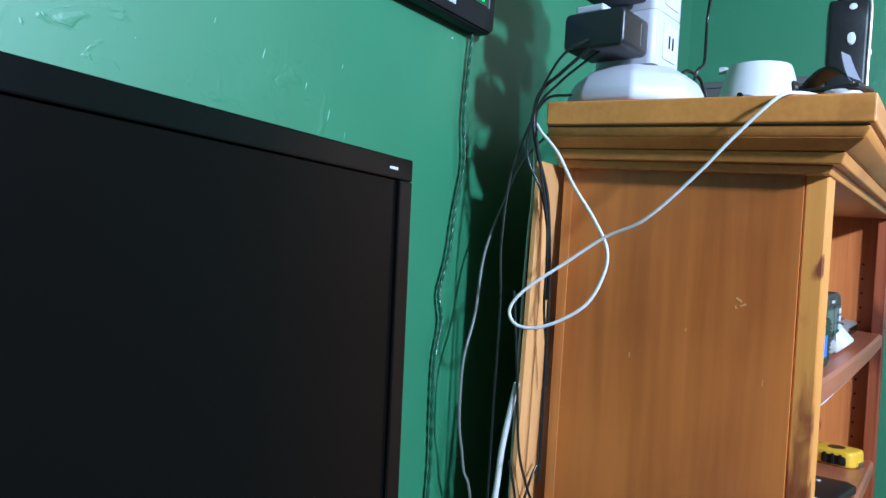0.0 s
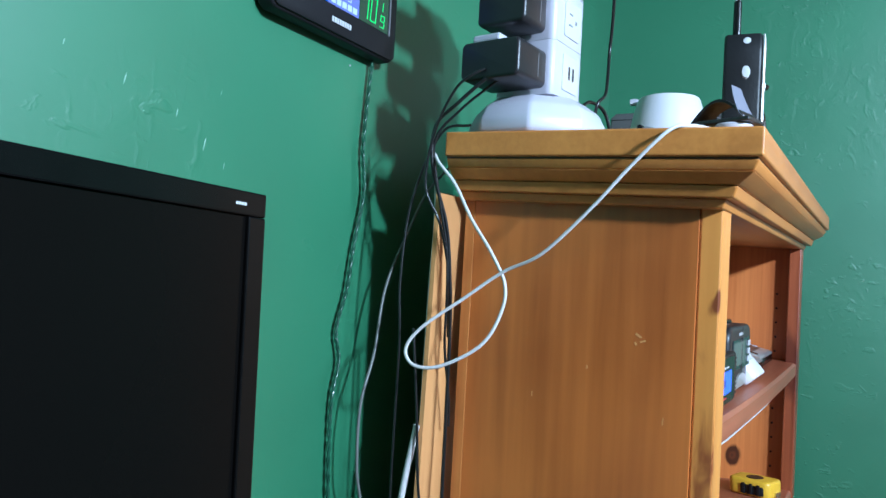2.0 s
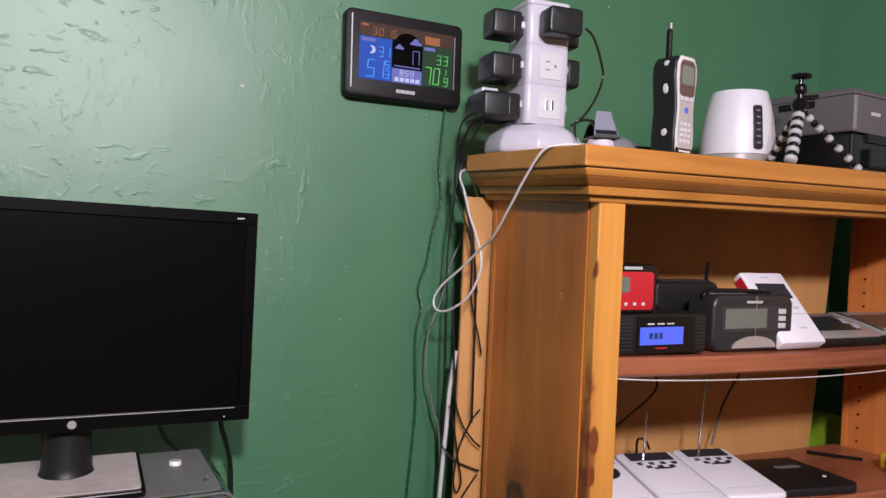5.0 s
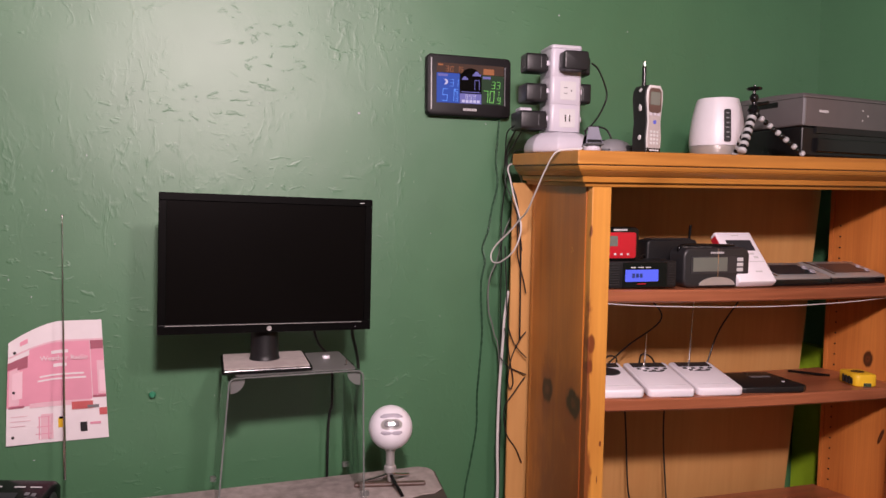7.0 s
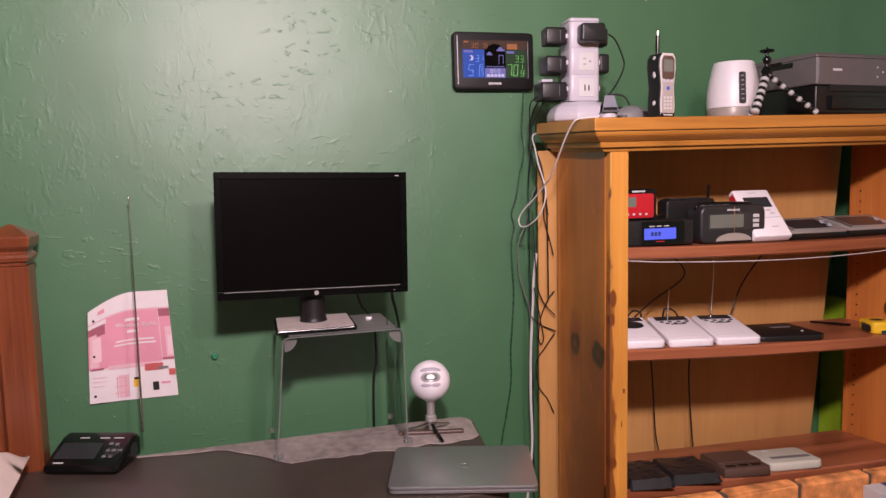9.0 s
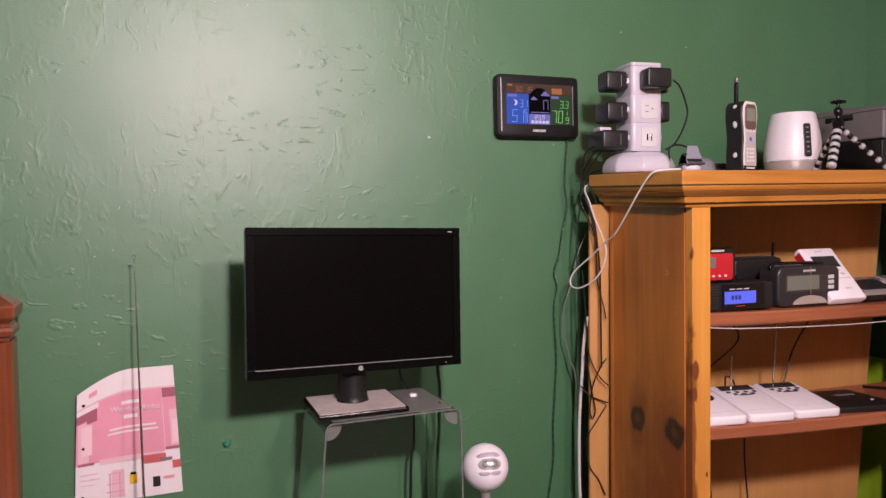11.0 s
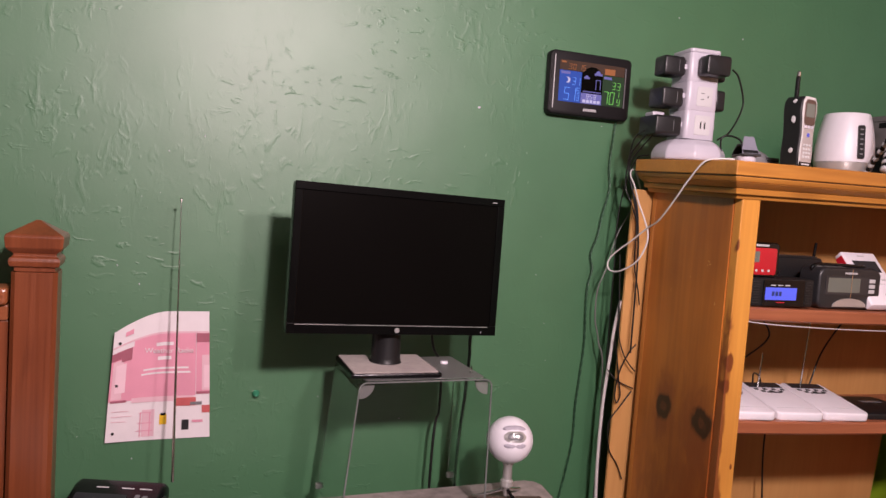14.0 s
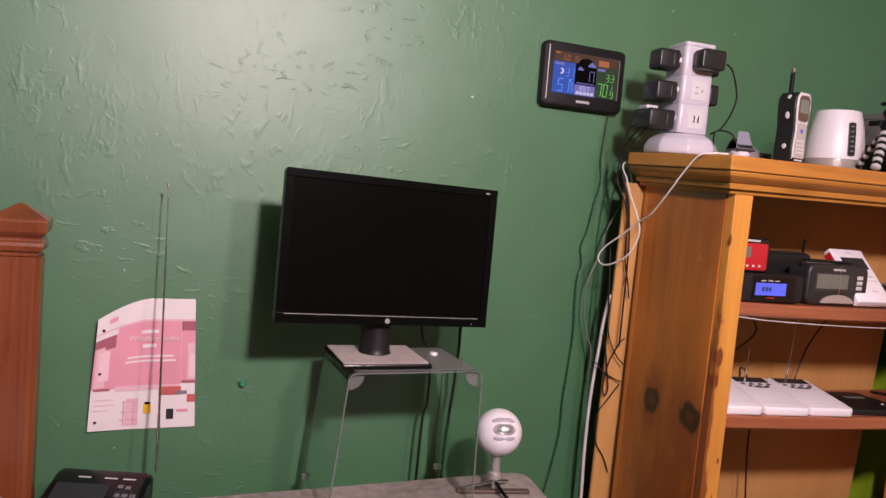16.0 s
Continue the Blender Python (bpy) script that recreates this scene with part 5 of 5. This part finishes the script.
for k in range(3):
    part("dim_mark", box(0.0029, 0.0033, -0.024 + k * 0.010, -0.017 + k * 0.010, 0.027, 0.037), NAVY, clk)
part("red_mark", box(0.0020, 0.0028, -0.010, 0.014, 0.0115, 0.0135), RED, clk)
for k in range(3):
    part("mark", box(0.0020, 0.0028, -0.028 + k * 0.020, -0.014 + k * 0.020, 0.0500, 0.0522), OUTLET, clk)
for k in range(9):
    part("grille_bar", box(-0.001, 0.0016, 0.074, 0.095, 0.010 + k * 0.0058, 0.0125 + k * 0.0058, 0.0004), CHARCOAL, clk)
    part("grille_bar", box(-0.001, 0.0016, -0.108, -0.056, 0.010 + k * 0.0058, 0.0125 + k * 0.0058, 0.0004), CHARCOAL, clk)

mr = thing("red_radio", clk.matrix_world @ pose(-0.012, -0.058, 0.0665), "small red and black emergency radio on the clock radio", "radio")
smooth(part("case", prism(rounded(0.112, 0.078, 0.010, 5, 0, 0.039), "x", -0.045, 0.004, 0.004, 3), BLACK, mr))
smooth(part("face", prism(rounded(0.100, 0.060, 0.006, 4, -0.003, 0.036), "x", 0.0042, 0.0060, 0.0008), RED, mr), 40)
part("display", box(0.0058, 0.0068, -0.030, -0.002, 0.034, 0.058), LCD, mr)
for k in range(4):
    part("button", box(0.0058, 0.0070, -0.028 + k * 0.017, -0.022 + k * 0.017, 0.013, 0.018, 0.0005), OUTLET, mr)
for k in range(7):
    part("name_mark", box(0.0040, 0.0050, -0.012 + k * 0.0052, -0.0080 + k * 0.0052, 0.0695, 0.0740), OUTLET, mr)
part("aerial", tube([(-0.02, -0.012, 0.075), (-0.22, 0.02, 0.155)], [0.0018, 0.0011], 8, 1, raw=True), CHROME, mr)

sg = thing("grey_radio", shelf_at(0, 0.446, 1.280), "dark grey portable radio with a wide display", "radio")
smooth(part("case", prism(rounded(0.192, 0.098, 0.022, 6, 0, 0.051), "x", -0.062, 0.0, 0.007, 4), CHARCOAL, sg), 35)
part("window", prism(rounded(0.150, 0.044, 0.004, 3, -0.002, 0.058), "x", -0.0005, 0.0012), LCD_DARK, sg)
part("display", box(0.0010, 0.0018, -0.070, 0.028, 0.042, 0.076), LCD, sg)
for k in range(3):
    part("button", box(0.0010, 0.0030, 0.056, 0.074, 0.041 + k * 0.0125, 0.0500 + k * 0.0125, 0.001), OUTLET, sg)
smile = [(0.052 * math.cos(radians(a)), 0.008 + 0.020 * math.sin(radians(a))) for a in range(0, 181, 15)]
part("lower_panel", prism(smile, "x", -0.0005, 0.0022), SILVER, sg, "silver curved lower panel")
part("tuning_line", box(0.0012, 0.0030, -0.0008, 0.0008, 0.028, 0.098), CHROME, sg)
for k in range(7):
    part("name_mark", box(-0.0004, 0.0006, -0.020 + k * 0.0055, -0.0160 + k * 0.0055, 0.0850, 0.0895), OUTLET, sg)
smooth(part("handle", tube([(-0.03, -0.088, 0.082), (-0.03, -0.090, 0.098), (-0.03, -0.070, 0.104), (-0.03, 0.0, 0.104), (-0.03, 0.070, 0.102)], 0.004, 8, 6), BLACK, sg), 60)
for k in range(4):
    part("top_button", box(-0.03, -0.018, -0.08 + k * 0.022, -0.066 + k * 0.022, 0.0978, 0.1005, 0.001), SILVER, sg)

kb = thing("black_radio", shelf_at(0, 0.345, 1.225), "black portable radio standing behind the grey one", "radio")
smooth(part("case", prism(rounded(0.150, 0.112, 0.012, 5, 0, 0.057), "x", -0.050, 0.0, 0.006, 3), BLACK_MATT, kb), 35)
part("top_trim", box(-0.040, -0.006, -0.060, 0.060, 0.1128, 0.1160, 0.001), CHARCOAL, kb)
smooth(part("aerial", tube([(-0.02, 0.062, 0.110), (-0.018, 0.064, 0.150)], 0.0035, 10, 1, raw=True), BLACK, kb))
wp = thing("white_weather_radio", shelf_at(0, 0.395, 1.395) @ pose(0.055, 0, 0, 0, -42, 0), "white weather radio leaning back on the shelf", "radio")
smooth(part("case", prism(rounded(0.024, 0.112, 0.006, 4, 0.013, 0), "z", 0.001, 0.160, 0.004, 2), WHITE_BRIGHT, wp))
part("red_edge", box(0.002, 0.022, -0.0575, -0.0555, 0.045, 0.150, 0.0006), RED, wp)
part("display", box(0.0245, 0.0262, -0.036, 0.040, 0.098, 0.132), LCD_DARK, wp)
part("crease", box(0.0245, 0.0256, -0.050, 0.050, 0.062, 0.0640), OUTLET, wp)
for yy, zz in ((-0.03, 0.085), (0.0, 0.082), (0.022, 0.088), (0.030, 0.076)):
    part("key", box(0.0245, 0.0264, yy - 0.007, yy + 0.007, zz - 0.003, zz + 0.003, 0.001), OUTLET, wp)
part("name_mark", box(0.0245, 0.0256, 0.006, 0.026, 0.030, 0.034), OUTLET, wp)
part("top_mark", box(0.0245, 0.0256, -0.010, 0.012, 0.146, 0.149), OUTLET, wp)
part("strut", box(-0.06, -0.002, -0.02, 0.02, 0.070, 0.078, 0.001), WHITE, wp)

for k, (yy, scr) in enumerate(((1.555, LCD_DARK), (1.745, BROWN))):
    fr_ = thing("flat_weather_radio", shelf_at(0, 0.446 + 0.004 * k, yy), "silver flat desktop radio with a sloping dark display", "radio", "flat radios on the shelf")
    smooth(part("base", box(-0.125, 0.0, -0.092, 0.092, 0.001, 0.017, 0.003), BLACK, fr_))
    smooth(part("top", prism([(-0.124, 0.0172), (-0.001, 0.0172), (0.0, 0.020), (-0.004, 0.024), (-0.115, 0.050), (-0.124, 0.048)], "y", -0.091, 0.091, 0.003), SILVER, fr_), 35)
    sl = math.degrees(math.atan2(0.026, 0.111))
    d = part("display", box(-0.040, 0.034, -0.060, 0.062, 0.0, 0.0010), scr, fr_)
    d.matrix_local = Matrix.Translation((-0.055, 0, 0.0365)) @ pose(0, 0, 0, 0, sl, 0)
    for j in range(4):
        b = part("button", box(-0.005, 0.005, -0.006, 0.006, 0.0, 0.0018, 0.0006), WHITE, fr_)
        b.matrix_local = Matrix.Translation((-0.075 + 0.014 * j, 0.072 - 0.010 * (j % 2), 0.0418 - 0.0033 * j)) @ pose(0, 0, 0, 0, sl, 0)
    c = part("side_curve", tube([(-0.110, -0.080, 0.0490), (-0.060, -0.072, 0.0380), (-0.008, -0.074, 0.0255)], 0.0022, 8, 6), CHROME, fr_)

# three white radios lying on the second shelf
G2 = "white radios on the second shelf"
for k, (yy, xx) in enumerate(((1.036, 0.357), (1.176, 0.364), (1.314, 0.371))):
    m = shelf_at(1, xx, yy, -15)
    wr = thing("white_pocket_radio", m @ pose(0, 0, 0.0, 0, 9.0, 0) @ Matrix.Translation((0, 0, 0.0160)), "flat white weather radio lying on its back" if k else "flat white radio with a round speaker lying down", "radio", G2)
    smooth(part("case", prism(rounded(0.198, 0.118, 0.014, 5), "z", 0.0, 0.021, 0.005, 3), WHITE_BRIGHT, wr), 35)
    if k:
        part("display", box(-0.092, -0.060, -0.042, 0.046, 0.0205, 0.0222, 0.0005), LCD_DARK, wr)
        for j in range(7):
            part("key", box(-0.052 + (j % 2) * 0.014, -0.043 + (j % 2) * 0.014, -0.036 + j * 0.0115, -0.026 + j * 0.0115, 0.0205, 0.0226, 0.0008), CHARCOAL, wr)
        part("key", box(-0.030, -0.025, -0.012, 0.024, 0.0205, 0.0224, 0.0006), CHARCOAL, wr)
        part("aerial", tube([(-0.092, 0.0, 0.020), (-0.098, 0.003, 0.10 if k == 1 else 0.19)], [0.0026, 0.0014], 8, 1, raw=True), CHROME, wr)
    else:
        part("display", box(-0.090, -0.060, -0.010, 0.048, 0.0205, 0.0222, 0.0005), LCD_DARK, wr)
        spk = part("speaker", lathe([(0.0, 0.0232), (0.024, 0.0230), (0.030, 0.0212), (0.031, 0.0200)], 28), CHARCOAL, wr, "round dark speaker ring")
        spk.location = (-0.030, 0.010, 0)
    part("crease", box(0.068, 0.0695, -0.045, 0.045, 0.0206, 0.0214), OUTLET, wr)

tab = thing("black_folder", shelf_at(1, 0.372, 1.478, -12), "thin black zip case lying on the shelf", "case")
smooth(part("body", prism([(0.085, -0.094), (0.098, -0.078), (0.098, 0.078), (0.080, 0.098), (-0.092, 0.098), (-0.098, 0.088), (-0.098, -0.086), (-0.090, -0.094)], "z", 0.0, 0.016, 0.004, 3), BLACK_MATT, tab), 35)
part("label_patch", box(-0.040, -0.026, 0.010, 0.066, 0.0158, 0.0170), GREYP, tab)
part("stud", lathe([(0, 0.0185), (0.004, 0.018), (0.004, 0.0155)], 14), OUTLET, tab).location = (0.040, 0.060, 0)

tape = thing("tape_measure", shelf_at(1, 0.436, 1.776, -22), "yellow and black tape measure lying on the shelf", "tape measure")
smooth(part("case", prism(rounded(0.092, 0.062, 0.016, 5), "z", 0.0, 0.034, 0.006, 3), YELLOW, tape), 35)
smooth(part("grip", prism(rounded(0.058, 0.066, 0.010, 4, 0.008, 0.0), "z", 0.004, 0.024, 0.003, 2), BLACK_MATT, tape, "black rubber grip"), 35)
for k in range(3):
    part("grip_rib", box(-0.012 + k * 0.016, -0.005 + k * 0.016, -0.0355, -0.0328, 0.005, 0.027, 0.001), BLACK_MATT, tape)
part("top_label", lathe([(0, 0.0350), (0.016, 0.0350), (0.018, 0.0335)], 24), BLACK_MATT, tape)
part("hook", box(0.045, 0.050, -0.010, 0.010, 0.0, 0.012, 0.0006), CHROME, tape)
sd = thing("screwdriver", shelf_at(1, 0.30, 1.755, 30), "thin black tool lying beside the tape measure", "tool")
smooth(part("shaft", tube([(-0.06, 0, 0.006), (0.05, 0, 0.006)], 0.0035, 10, 1, raw=True), BLACK, sd))

# the third shelf
G3 = "flat devices on the low shelf"
for k, (xx, yy, lx, ly, lz, m1, lab) in enumerate(((0.392, 1.046, 0.17, 0.118, 0.024, CRINKLE, "glossy black gadget wrapped in plastic"), (0.399, 1.176, 0.165, 0.134, 0.024, CRINKLE, "second glossy black gadget in crinkled plastic"))):
    bg = thing("black_gadget", shelf_at(2, xx, yy, -12), lab, "gadget", G3)
    bm = bmesh.new()
    bmesh.ops.create_grid(bm, x_segments=18, y_segments=14, size=0.5)
    for v in bm.verts:
        ex = 1 - max(abs(v.co.x), abs(v.co.y)) * 2
        h = lz * min(1, ex * 9) + 0.004 * noise.noise((v.co.x * 11, v.co.y * 8, k * 3.1)) * min(1, ex * 9)
        v.co = Vector((v.co.x * lx, v.co.y * ly, h + 0.0005))
    bm.faces.new([v for v in sorted((v for v in bm.verts if v.is_boundary), key=lambda v: math.atan2(v.co.y, v.co.x))])
    smooth(part("body", bm, m1, bg), 25)
    part("strap", box(-lx * 0.62, -lx * 0.40, -0.006, 0.006, 0.006, 0.016, 0.003), BLACK_MATT, bg)
cl = thing("brown_calculator", shelf_at(2, 0.410, 1.326, -9), "brown desktop device with a flip lid", "gadget", G3)
smooth(part("case", box(-0.07, 0.07, -0.065, 0.065, 0.0, 0.026, 0.004), BROWN, cl))
part("lid", box(-0.068, 0.030, -0.062, 0.062, 0.0265, 0.0300, 0.0015), BROWN, cl)
for k in range(3):
    part("window", box(0.042, 0.056, -0.050 + k * 0.036, -0.024 + k * 0.036, 0.0258, 0.0270), BLACK, cl)
wd = thing("white_remote_unit", shelf_at(2, 0.418, 1.484, -10), "white handheld unit with a grey display lying flat", "gadget", G3)
smooth(part("case", prism(rounded(0.13, 0.155, 0.018, 5), "z", 0.0, 0.024, 0.006, 3), IVORY, wd), 35)
part("display", box(0.012, 0.030, -0.050, 0.062, 0.0238, 0.0252), GREYP, wd)
part("key", box(-0.052, -0.042, -0.040, -0.025, 0.0238, 0.0252), OUTLET, wd)

# low unit faced with large orange bricks, in front of the bookcase
low = thing("brick_faced_unit", pose(0.500, 0.872, 0, 0, 0, BROT), "low unit faced with rough orange bricks and dark joints", "unit")
LW, LH, LD = 1.10, 0.598, 0.040
part("core", box(0.004, LD - 0.010, 0.006, LW - 0.006, 0, LH - 0.006), MORTAR, low)
bk_mesh = []
for v in range(4):
    me = bpy.data.meshes.new("brick")
    bm = bmesh.new()
    box(0.0, LD, 0.0, 0.206, 0.0, 0.186, 0.007, 2, bm)
    r3 = random.Random(20 + v)
    for q in bm.verts:
        q.co += Vector((r3.uniform(-1, 1), r3.uniform(-1, 1), r3.uniform(-1, 1))) * 0.002
    bm.to_mesh(me)
    bm.free()
    me.materials.append(BRICK)
    bk_mesh.append(me)
for row in range(3):
    for col in range(7):
        y0 = (-0.223 if row % 2 else -0.113) + col * 0.219
        if y0 > LW - 0.03 or y0 + 0.206 < 0.03:
            continue
        b = new("brick", bk_mesh[(row * 2 + col) % 4])
        b.parent = low
        y1 = min(y0 + 0.206, LW)
        y0 = max(0.0, y0)
        b.location = (0.0, y0, LH - 0.186 - row * 0.198)
        b.scale = (1, (y1 - y0) / 0.206, 1)
bx = thing("tall_carton", pose(0.580, 1.592, 0, 0, 0, BROT), "tall grey and navy printed carton standing on the floor", "box")
part("carton", box(0.0, 0.055, 0.0, 0.110, 0.0, 0.574, 0.001), OUTLET, bx)
part("printed_side", box(0.0545, 0.0562, 0.042, 0.109, 0.002, 0.572), NAVY, bx)
part("printed_top", box(0.002, 0.0545, 0.052, 0.109, 0.5735, 0.5746), NAVY, bx)
part("round_mark", prism(rounded(0.020, 0.020, 0.010, 5, 0.022, 0.551), "x", 0.0545, 0.0562), BLACK, bx)


# ---- cables ----
def twisted(name, pts, r, turns, label):
    """Two strands wound round each other."""
    line = spline(pts, 14)
    bm = bmesh.new()
    n = len(line)
    for s in (0, math.pi):
        strand = []
        for i, c in enumerate(line):
            a = s + turns * 2 * math.pi * i / n
            strand.append(c + Vector((0.0, math.cos(a), 0.0)) * r * 0.9 + Vector((math.sin(a) * r * 0.9, 0, 0)))
        tube(strand, r, 6, 1, bm, raw=True)
    ob = part(name, bm, CABLE_GREEN)
    smooth(ob, 60)
    return tagged(ob, label, "cable")


twisted("hanging_cord", [(0.010, 0.886, 1.660), (0.008, 0.882, 1.60), (0.008, 0.878, 1.53), (0.009, 0.884, 1.47), (0.009, 0.868, 1.40), (0.009, 0.858, 1.34), (0.008, 0.842, 1.29), (0.009, 0.850, 1.25), (0.008, 0.841, 1.20), (0.008, 0.842, 1.13), (0.008, 0.846, 1.05), (0.008, 0.840, 0.95), (0.008, 0.834, 0.87), (0.008, 0.834, 0.78), (0.008, 0.818, 0.68), (0.008, 0.800, 0.58), (0.008, 0.79, 0.40), (0.008, 0.79, 0.02)], 0.0016, 34, "thin twisted cord running down the green wall")
cable("wall_wire", [(0.160, 0.99, 1.552), (0.125, 0.985, 1.549), (0.070, 0.96, 1.49), (0.05, 0.931, 1.416), (0.045, 0.895, 1.345), (0.05, 0.870, 1.263), (0.05, 0.846, 1.200), (0.05, 0.846, 1.12), (0.05, 0.862, 1.06), (0.06, 0.88, 0.9), (0.06, 0.88, 0.01)], 0.0020, mat("grey_wire", (0.14, 0.14, 0.13), 0.4), "thin grey wire hanging behind the bookcase")
cable("white_usb_cable", [(0.452, 0.893, top_z(0.45, 0.89) + 0.004), (0.430, 0.862, top_z(0.43, 0.86) + 0.003), (0.412, 0.842, 1.529), (0.373, 0.838, 1.489), (0.338, 0.838, 1.450), (0.282, 0.842, 1.398), (0.234, 0.846, 1.375), (0.190, 0.838, 1.342), (0.146, 0.822, 1.306), (0.130, 0.815, 1.280), (0.142, 0.815, 1.262), (0.174, 0.822, 1.264), (0.217, 0.835, 1.291), (0.235, 0.845, 1.328), (0.237, 0.848, 1.361), (0.218, 0.848, 1.397), (0.190, 0.848, 1.436), (0.165, 0.850, 1.477), (0.140, 0.854, 1.503), (0.124, 0.868, 1.518), (0.112, 0.892, 1.51), (0.098, 0.925, 1.43), (0.085, 0.94, 1.20), (0.08, 0.94, 0.02)], 0.0021, CABLE_WHITE, "long white cable looped over the bookcase edge", 10)
cable("white_riser_cable", [(0.118, 0.872, 1.18), (0.105, 0.869, 1.10), (0.10, 0.869, 1.047), (0.088, 0.866, 0.90), (0.092, 0.862, 0.75), (0.098, 0.862, 0.606), (0.10, 0.845, 0.45), (0.10, 0.835, 0.30), (0.10, 0.84, 0.01)], 0.0042, CABLE_WHITE, "thick white cable hanging behind the bookcase")
for k, pts in enumerate((
        [(0.200, 0.842, 1.612), (0.184, 0.834, 1.602), (0.165, 0.836, 1.588), (0.140, 0.846, 1.555), (0.124, 0.852, 1.51), (0.122, 0.856, 1.47), (0.138, 0.866, 1.431), (0.142, 0.885, 1.38), (0.142, 0.893, 1.33), (0.140, 0.900, 1.29)],
        [(0.200, 0.846, 1.602), (0.165, 0.846, 1.575), (0.132, 0.853, 1.55), (0.128, 0.858, 1.50), (0.140, 0.880, 1.43), (0.145, 0.888, 1.36), (0.146, 0.893, 1.30), (0.146, 0.895, 1.20), (0.146, 0.896, 1.05)],
        [(0.208, 0.860, 1.602), (0.160, 0.862, 1.570), (0.130, 0.856, 1.53), (0.134, 0.870, 1.46), (0.141, 0.882, 1.40), (0.144, 0.884, 1.34), (0.1435, 0.886, 1.28), (0.1435, 0.905, 1.21), (0.140, 0.915, 1.175)],
        [(0.110, 0.864, 1.30), (0.120, 0.866, 1.20), (0.128, 0.868, 1.10), (0.136, 0.880, 1.05), (0.138, 0.900, 1.02), (0.140, 0.920, 1.00)],
        [(0.118, 0.864, 1.08), (0.126, 0.872, 1.03), (0.128, 0.880, 0.98), (0.129, 0.888, 0.935), (0.128, 0.880, 0.915), (0.127, 0.873, 0.94), (0.128, 0.882, 1.0), (0.131, 0.905, 1.05), (0.135, 0.92, 1.07)],
        [(0.110, 0.855, 1.00), (0.122, 0.875, 0.975), (0.128, 0.905, 0.960), (0.132, 0.925, 0.952)],
        [(0.130, 0.922, 0.945), (0.125, 0.895, 0.905), (0.120, 0.868, 0.86), (0.117, 0.876, 0.79), (0.118, 0.905, 0.745), (0.122, 0.922, 0.705)],
        [(0.165, 0.884, 1.556), (0.128, 0.875, 1.545), (0.095, 0.868, 1.46), (0.088, 0.862, 1.36), (0.092, 0.862, 1.28), (0.090, 0.864, 1.15), (0.088, 0.868, 1.0), (0.09, 0.87, 0.8), (0.09, 0.87, 0.02)])):
    cable("black_cable", pts, 0.0018 if k not in (1,) else 0.0024, CABLE_BLACK, "thin black cable hanging at the bookcase side", 8, 8, "cables beside the bookcase")
cable("adapter_cord", [(0.300, 1.000, 1.762), (0.298, 1.020, 1.750), (0.290, 1.045, 1.715), (0.285, 1.055, 1.685), (0.290, 1.035, 1.645), (0.295, 1.010, 1.615), (0.290, 0.995, 1.600), (0.285, 1.000, 1.575), (0.28, 1.01, 1.548)], 0.0022, CABLE_BLACK, "black adapter cord curling down behind the tower")
cable("adapter_cord", [(0.265, 1.005, 1.60), (0.27, 1.03, 1.612), (0.28, 1.06, 1.605), (0.285, 1.075, 1.575), (0.27, 1.09, 1.549), (0.2, 1.12, 1.549)], 0.0024, CABLE_BLACK, "black cord lying on the bookcase top")
cable("adapter_cord", [(0.405, 1.075, 1.56), (0.36, 1.12, 1.575), (0.32, 1.16, 1.552), (0.2, 1.19, 1.550)], 0.0016, CABLE_BLACK, "thin black cord behind the handset")
cable("monitor_cable", [(0.18, 0.43, 1.16), (0.15, 0.44, 1.09), (0.12, 0.455, 1.05), (0.085, 0.47, 1.00), (0.070, 0.475, 0.93), (0.068, 0.47, 0.86), (0.070, 0.465, 0.78), (0.075, 0.46, 0.60), (0.08, 0.46, 0.02)], 0.0042, CABLE_BLACK, "black monitor cable hanging behind the riser")
cable("monitor_cable", [(0.17, 0.33, 1.16), (0.12, 0.36, 1.07), (0.080, 0.40, 1.01), (0.075, 0.405, 0.90), (0.072, 0.395, 0.78), (0.075, 0.39, 0.02)], 0.0034, CABLE_BLACK, "black power cable hanging behind the riser")
cable("under_shelf_wire", [(0.452, 0.955, 1.190), (0.455, 1.06, 1.181), (0.459, 1.25, 1.172), (0.467, 1.45, 1.168), (0.477, 1.65, 1.172), (0.487, 1.83, 1.183)], 0.0012, CABLE_WHITE, "white wire sagging under the upper shelf")
for pts in ([(0.44, 1.05, 1.29), (0.40, 1.10, 1.295), (0.36, 1.13, 1.27), (0.34, 1.16, 1.235)], [(0.40, 1.02, 1.34), (0.37, 1.08, 1.32), (0.36, 1.11, 1.285), (0.33, 1.15, 1.25), (0.30, 1.20, 1.228)],
            [(0.29, 1.05, 0.99), (0.27, 1.09, 1.02), (0.25, 1.13, 1.01), (0.22, 1.15, 0.98)], [(0.28, 1.18, 0.99), (0.25, 1.21, 1.015), (0.22, 1.26, 1.0), (0.20, 1.29, 0.975)],
            [(0.185, 1.25, 1.18), (0.184, 1.32, 1.10), (0.20, 1.20, 1.03), (0.22, 1.12, 0.985)], [(0.19, 1.62, 1.18), (0.19, 1.52, 1.06), (0.20, 1.47, 0.965)],
            [(0.18, 1.20, 0.93), (0.18, 1.215, 0.80), (0.19, 1.22, 0.64), (0.20, 1.225, 0.578)], [(0.19, 1.34, 0.93), (0.19, 1.335, 0.78), (0.20, 1.34, 0.625), (0.205, 1.342, 0.576)]):
    cable("device_cable", pts, 0.0024, CABLE_BLACK, "thin black cable inside the bookcase", 8, 8, "cables on the shelves")
